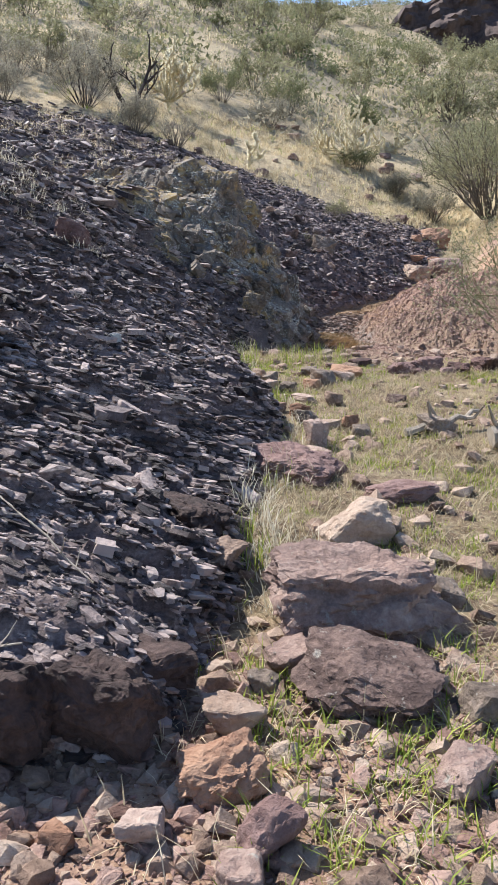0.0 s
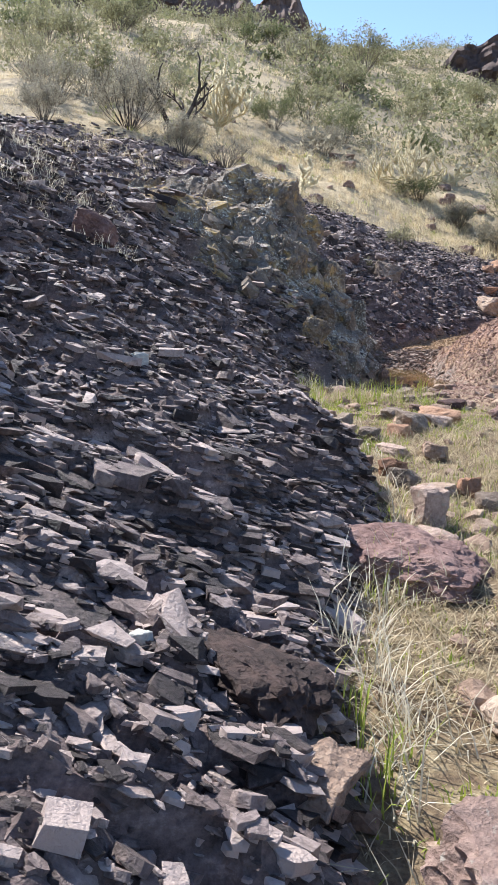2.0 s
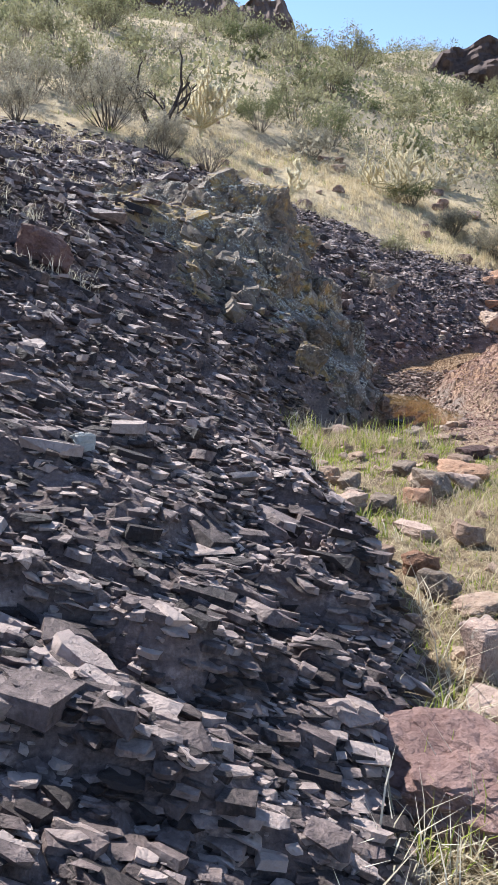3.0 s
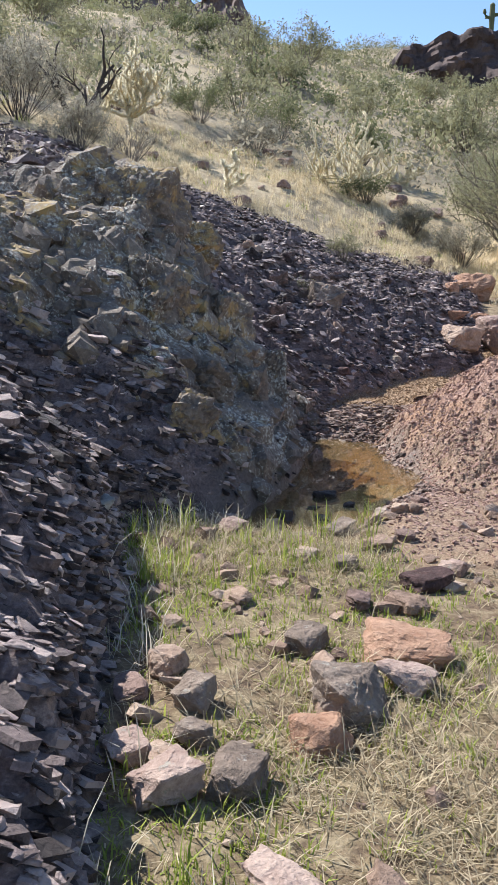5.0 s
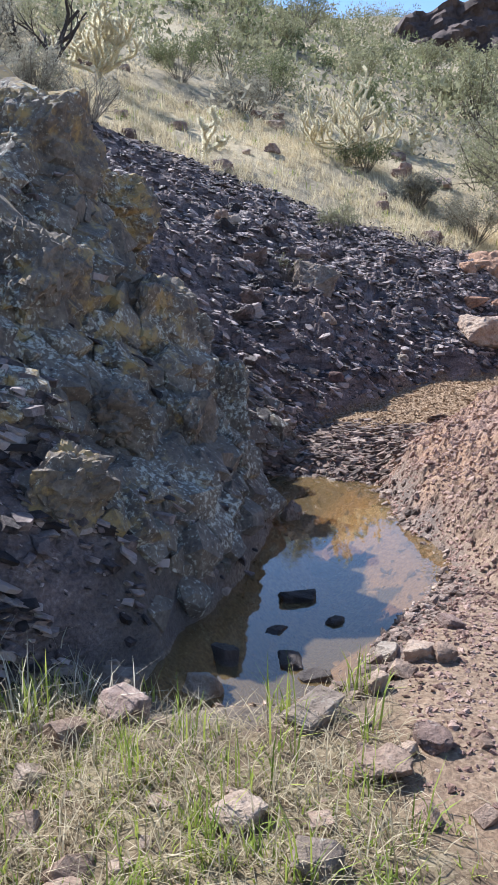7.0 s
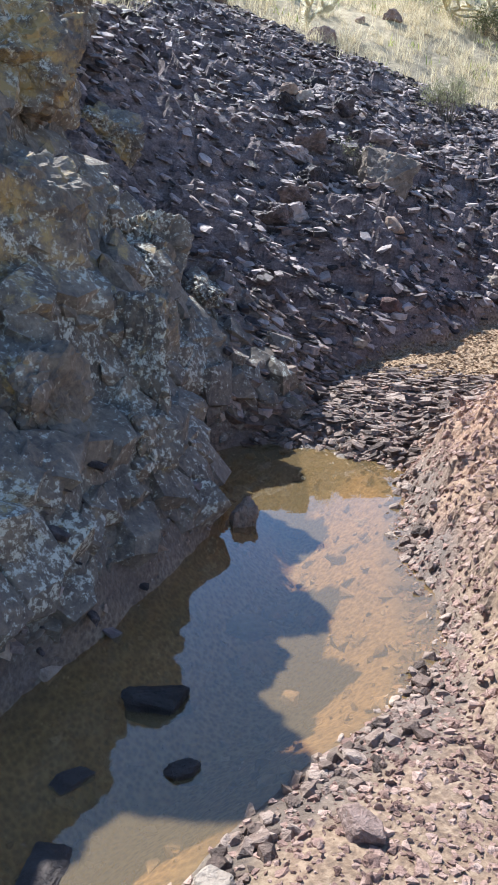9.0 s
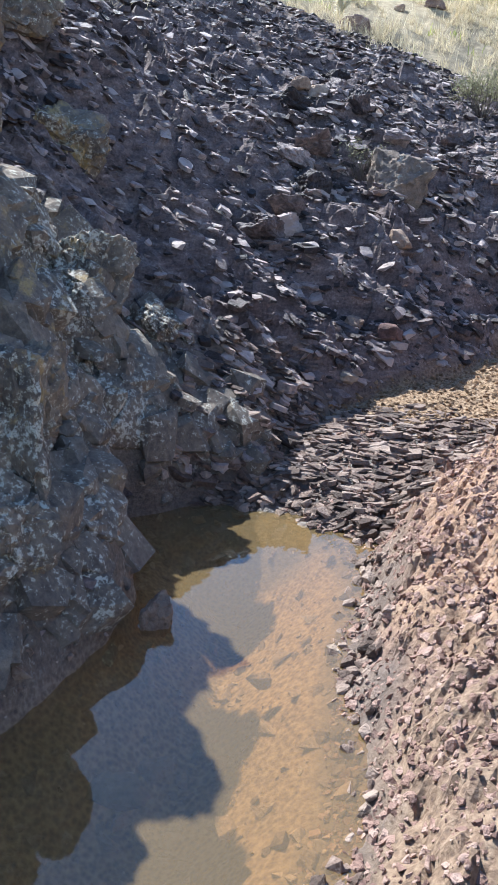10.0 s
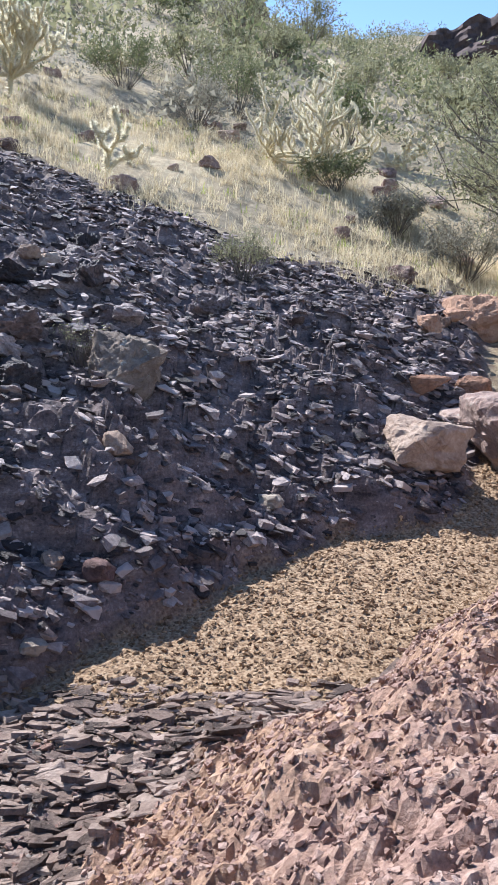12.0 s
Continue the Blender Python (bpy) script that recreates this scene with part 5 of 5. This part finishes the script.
brush("olive_brush", 2600, (-32, 50, 29, 112), 301, 0.7, 2.8, olive_leaf, "olive desert brush covering the upper hillside", 160)
brush("grey_brush", 1500, (-32, 50, 26, 112), 311, 0.5, 1.8, grey_leaf, "grey dry brush covering the hillside", 170)
brush("dark_brush", 900, (-32, 50, 30, 112), 321, 0.6, 2.2, dark_leaf, "dark green brush on the upper hillside", 180)


def cholla(name, label, seed, height, width, arms, thick=0.024, sides=4):
    """A cholla: a short trunk, crooked arms of short joints that fork, sag outwards and turn up at their ends, all set with pale spines."""
    rnd = random.Random(seed)
    root = tagged(new(name), label, "cactus")
    spines = []

    def joint(piece, pts, r, parent):
        body = bmesh.new()
        tube(body, pts, [r * (0.8 if k in (0, len(pts) - 1) else 1.0) for k in range(len(pts))], 6)
        spines.extend((a, b, r) for a, b in zip(pts, pts[1:]))
        return part(piece, body, cholla_skin, parent)

    def wander(start, d, length, lift):
        """Points of a crooked run that bends upwards."""
        pts, q, n = [start], start, max(3, round(length / (0.10 * height)))
        for k in range(n):
            d = (d + Vector((rnd.uniform(-1, 1), rnd.uniform(-1, 1), rnd.uniform(-0.7, 0.9))) * 0.72 + Vector((0, 0, lift * (k + 1) / n))).normalized()
            q = q + d * length / n
            if q.z < 0.12 * height:
                q = Vector((q.x, q.y, 0.12 * height + 0.03 * height * rnd.random()))
            pts.append(q)
        return pts

    trunk = [Vector((0, 0, -0.05)), Vector((0.02, 0.01, height * 0.12)), Vector((0.0, 0.03, height * 0.34))]
    joint("trunk", trunk, thick * 1.5, root)
    for k in range(arms):
        a = k * 2.4 + rnd.uniform(-0.4, 0.4)
        steep = rnd.uniform(-0.05, 1.0)
        d = Vector((math.cos(a), math.sin(a), steep)).normalized()
        flat = math.hypot(d.x, d.y)
        length = min(width / 2 * rnd.uniform(0.7, 1.05) / max(flat, 0.2), height * rnd.uniform(0.7, 0.9))
        pts = wander(trunk[1].lerp(trunk[2], rnd.random()), d, length, 0.16)
        arm = joint("arm", pts, thick, root)
        for _ in range(sides):
            j = rnd.randint(2, len(pts) - 1)
            d = (pts[j] - pts[j - 1]).normalized() + Vector((rnd.uniform(-1, 1), rnd.uniform(-1, 1), rnd.uniform(-0.2, 1.0)))
            twig = wander(pts[j], d.normalized(), height * rnd.uniform(0.14, 0.30), 0.35)
            joint("joint", twig, thick * 0.88, arm)
            for _ in range(2):
                base = rnd.choice(twig[1:])
                e = Vector((rnd.uniform(-1, 1), rnd.uniform(-1, 1), rnd.uniform(0.2, 1.2))).normalized()
                joint("joint", wander(base, e, height * rnd.uniform(0.09, 0.17), 0.4), thick * 0.8, arm)
    rs = np.random.RandomState(seed)
    a, b, r = (np.array([[*s[0]] for s in spines]), np.array([[*s[1]] for s in spines]), np.array([s[2] for s in spines]))
    per = 64
    t = rs.rand(len(a), per, 1)
    d = (b - a)[:, None, :]
    c = a[:, None, :] + d * t
    o = np.cross(d / np.linalg.norm(d, axis=2, keepdims=True), rs.randn(len(a), per, 3))
    o /= np.linalg.norm(o, axis=2, keepdims=True)
    lean = o + 0.5 * rs.randn(len(a), per, 3)
    lean /= np.linalg.norm(lean, axis=2, keepdims=True)
    rr = r[:, None, None]
    base, tip = c + o * rr * 0.9, c + o * rr * 0.9 + lean * rr * 0.95
    side = np.cross(lean, rs.randn(len(a), per, 3))
    side /= np.linalg.norm(side, axis=2, keepdims=True)
    v = np.stack([base - side * rr * 0.13, base + side * rr * 0.13, tip + lean * rr * 0.8], 2).reshape(-1, 3)
    me = mesh_from("spine_cover", v, np.arange(len(v)).reshape(-1, 3), cholla_spine)
    sp = new("spine_cover", me)
    sp.parent = root
    tagged(sp, "pale straw-coloured spines")
    return root


set_down(cholla("cholla", "large many-armed cholla cactus with glowing pale spines", 3, 1.7, 3.3, 11, 0.024, 6), 2.95, 26.5)
set_down(cholla("cholla", "small pale cholla with few forked arms on the rim", 6, 1.0, 1.4, 4, 0.03, 1), 0.0, 23.0)
set_down(cholla("cholla", "tall open cholla cactus beside a dead snag", 8, 1.8, 2.4, 11, 0.034, 4), -2.5, 26.8)
set_down(cholla("cholla", "pale cholla cactus in hillside brush", 9, 1.3, 1.3, 7, 0.028, 3), -1.6, 33.0)
set_down(cholla("cholla", "pale cholla cactus in hillside brush", 10, 1.2, 1.3, 7, 0.028, 3), -5.9, 30.0)
set_down(cholla("cholla", "small cholla cactus behind the large one", 14, 0.9, 1.3, 7, 0.026, 3), 5.2, 30.5)


def snag(name, label, seed, height, trunks, thick, bark):
    """A dead shrub: bent bare trunks that fork into twisted branches."""
    rnd = random.Random(seed)
    root = tagged(new(name), label, "dead tree")

    def limb(bm, p, d, length, r, level):
        pts, rad, q, dd = [p], [r], p, d.copy()
        for k in range(5):
            dd = (dd + Vector((rnd.uniform(-1, 1), rnd.uniform(-1, 1), rnd.uniform(-0.35, 0.6))) * 0.45).normalized()
            q = q + dd * length / 5
            pts.append(q)
            rad.append(r * (1 - 0.13 * (k + 1)))
        tube(bm, pts, rad, 6)
        if level:
            for _ in range(rnd.choice((2, 3))):
                nd = (dd + Vector((rnd.uniform(-1, 1), rnd.uniform(-1, 1), rnd.uniform(-0.2, 0.7))) * 1.0).normalized()
                limb(bm, pts[rnd.randint(2, 5)], nd, length * rnd.uniform(0.4, 0.7), r * 0.5, level - 1)

    for k in range(trunks):
        bm = bmesh.new()
        a = rnd.uniform(0, 6.283)
        limb(bm, Vector((math.cos(a) * 0.25, math.sin(a) * 0.25, -0.1)), Vector((math.cos(a) * 0.35, math.sin(a) * 0.35, 1)), height * (1.0 if k < 2 else rnd.uniform(0.5, 0.8)), thick * (1.2 if k < 2 else 0.7), 2 if k > 1 else 1)
        part("trunk", bm, bark, root)
    return root


set_down(snag("dead_shrub", "charred dark twisted dead shrub with bare trunks", 4, 1.9, 5, 0.075, dark_bark), -3.5, 24.9)


def branch(name, label, pts, r, bark, forks=0, seed=1):
    """A fallen branch that follows the ground or stands free along points."""
    rnd = random.Random(seed)
    root = tagged(new(name), label, "branch")
    bm = bmesh.new()
    fine = []
    for a, b in zip(pts, pts[1:]):
        for k in range(4):
            fine.append(Vector(a).lerp(Vector(b), k / 4) + Vector([rnd.uniform(-1, 1) * r * 0.8 for _ in range(3)]))
    fine.append(Vector(pts[-1]))
    tube(bm, fine, [r * (1 - 0.6 * k / len(fine)) for k in range(len(fine))], 7)
    part("stick", bm, bark, root)
    for _ in range(forks):
        bm = bmesh.new()
        b = fine[rnd.randint(2, len(fine) - 2)]
        d = Vector((rnd.uniform(-1, 1), rnd.uniform(-1, 1), rnd.uniform(0.1, 0.9))).normalized()
        L = min(r * rnd.uniform(8, 16), 0.16)
        tube(bm, [b, b + d * L * 0.5, b + d * L + Vector((0, 0, r * 2))], [r * 0.55, r * 0.4, r * 0.2], 5)
        part("twig", bm, bark, root)
    return root


def over(x, y, h):
    return (x, y, gz(x, y) + h)


branch("fallen_branch", "thin bleached branch lying on the slate slope", [over(-0.98, 2.95, 0.09), over(-0.78, 2.75, 0.10), over(-0.52, 2.52, 0.09)], 0.006, dead_wood, 4, 2)
branch("fallen_branch", "thin bleached twig at the foot of the slate", [over(-0.95, 2.2, 0.07), over(-0.75, 2.16, 0.16), over(-0.66, 2.15, 0.24)], 0.006, dead_wood, 3, 3)
branch("fallen_log", "weathered grey log lying in the grass", [over(1.15, 5.75, 0.05), over(1.45, 5.82, 0.07), over(1.75, 6.05, 0.12)], 0.035, dead_wood, 3, 4)
branch("fallen_log", "thick dead log with an upright stub in the grass", [over(1.62, 5.3, 0.06), over(1.95, 5.35, 0.08), over(2.6, 5.6, 0.08)], 0.075, dead_wood, 0, 5)
branch("dead_stub", "upright weathered branch stub on a log", [over(1.68, 5.32, 0.08), over(1.69, 5.33, 0.25), over(1.70, 5.34, 0.42)], 0.03, dead_wood, 2, 6)


# ---- the skyline ----
def crag(name, label, seed, x, y, w, d, h, lift=0.0, spin=0.0):
    """A far cliff: stacked worn blocks in one mass."""
    rnd = random.Random(seed)
    bm = bmesh.new()
    bmesh.ops.create_grid(bm, x_segments=90, y_segments=30, size=0.5)
    off = Vector((seed * 3.3, 1.7, 0.4))
    for v in bm.verts:
        u, t = v.co.x, v.co.y + 0.5
        front = -0.5 + 0.2 * noise.fractal(Vector((u * 6, t * 3, 0)) + off, 0.7, 2.2, 5)
        prof = 1 - (2 * abs(u)) ** 8 * 0.6 + 0.16 * noise.fractal(Vector((u * 7, 0, 2)) + off, 0.8, 2, 4)
        s = min(t / 0.62, 1)
        z = s * prof + 0.07 * noise.fractal(Vector((u * 16, t * 9, 5)) + off, 0.8, 2.2, 4)
        yy = front + 0.22 * s ** 2 + 0.06 * abs(noise.noise(Vector((u * 18, t * 6, 9)) + off)) + max(0, t - 0.62) * 2.2
        v.co = Vector((u * w, yy * d, (z - 0.12) * h))
    me = bpy.data.meshes.new(name)
    bm.to_mesh(me)
    bm.free()
    for f in me.polygons:
        f.use_smooth = True
    me.set_sharp_from_angle(angle=radians(30))
    me.materials.append(cliff_rock)
    ob = new(name, me)
    ob.matrix_world = pose(x, y, gz(x, y) + lift, 0, 0, spin)
    return tagged(ob, label, "cliff")


crag("cliff", "dark brown rock cliff standing on the hillside", 1, 29.6, 92.0, 30.5, 11.0, 6.1, -0.6, -6)
crag("cliff", "dark rock outcrop along the skyline", 2, -7.2, 109.0, 17.0, 8.0, 6.6, -0.6, 4)
crag("cliff", "low dark rock outcrop along the skyline", 3, 8.0, 114.0, 12.0, 6.0, 2.2, 0.0, 0)
crag("cliff", "low dark rock outcrop along the skyline", 4, 17.0, 114.0, 9.0, 6.0, 2.0, 0.0, 0)
crag("cliff", "dark rock outcrop along the skyline", 5, -22.0, 112.0, 20.0, 8.0, 5.0, 0.5, 6)


def saguaro(x, y, z, h, arms):
    root = tagged(new("saguaro"), "far saguaro cactus standing on the cliff top", "cactus")
    bm = bmesh.new()
    tube(bm, [Vector((0, 0, -0.3)), Vector((0, 0, h * 0.5)), Vector((0, 0, h * 0.93)), Vector((0, 0, h))], [0.24, 0.28, 0.25, 0.1], 10)
    part("trunk", bm, saguaro_skin, root)
    for s, at, up in arms:
        bm = bmesh.new()
        tube(bm, [Vector((0, 0, at * h)), Vector((s * 0.6, 0, at * h + 0.1)), Vector((s * 0.75, 0, at * h + 0.5)), Vector((s * 0.75, 0, up * h))], [0.16, 0.18, 0.2, 0.12], 8)
        part("arm", bm, saguaro_skin, root)
    root.location = (x, y, z)


saguaro(24.5, 91.0, gz(24.5, 91.0) + 5.4, 2.3, ((-1, 0.4, 0.75), (1, 0.5, 0.8)))
saguaro(28.6, 91.0, gz(28.6, 91.0) + 5.6, 3.2, ())
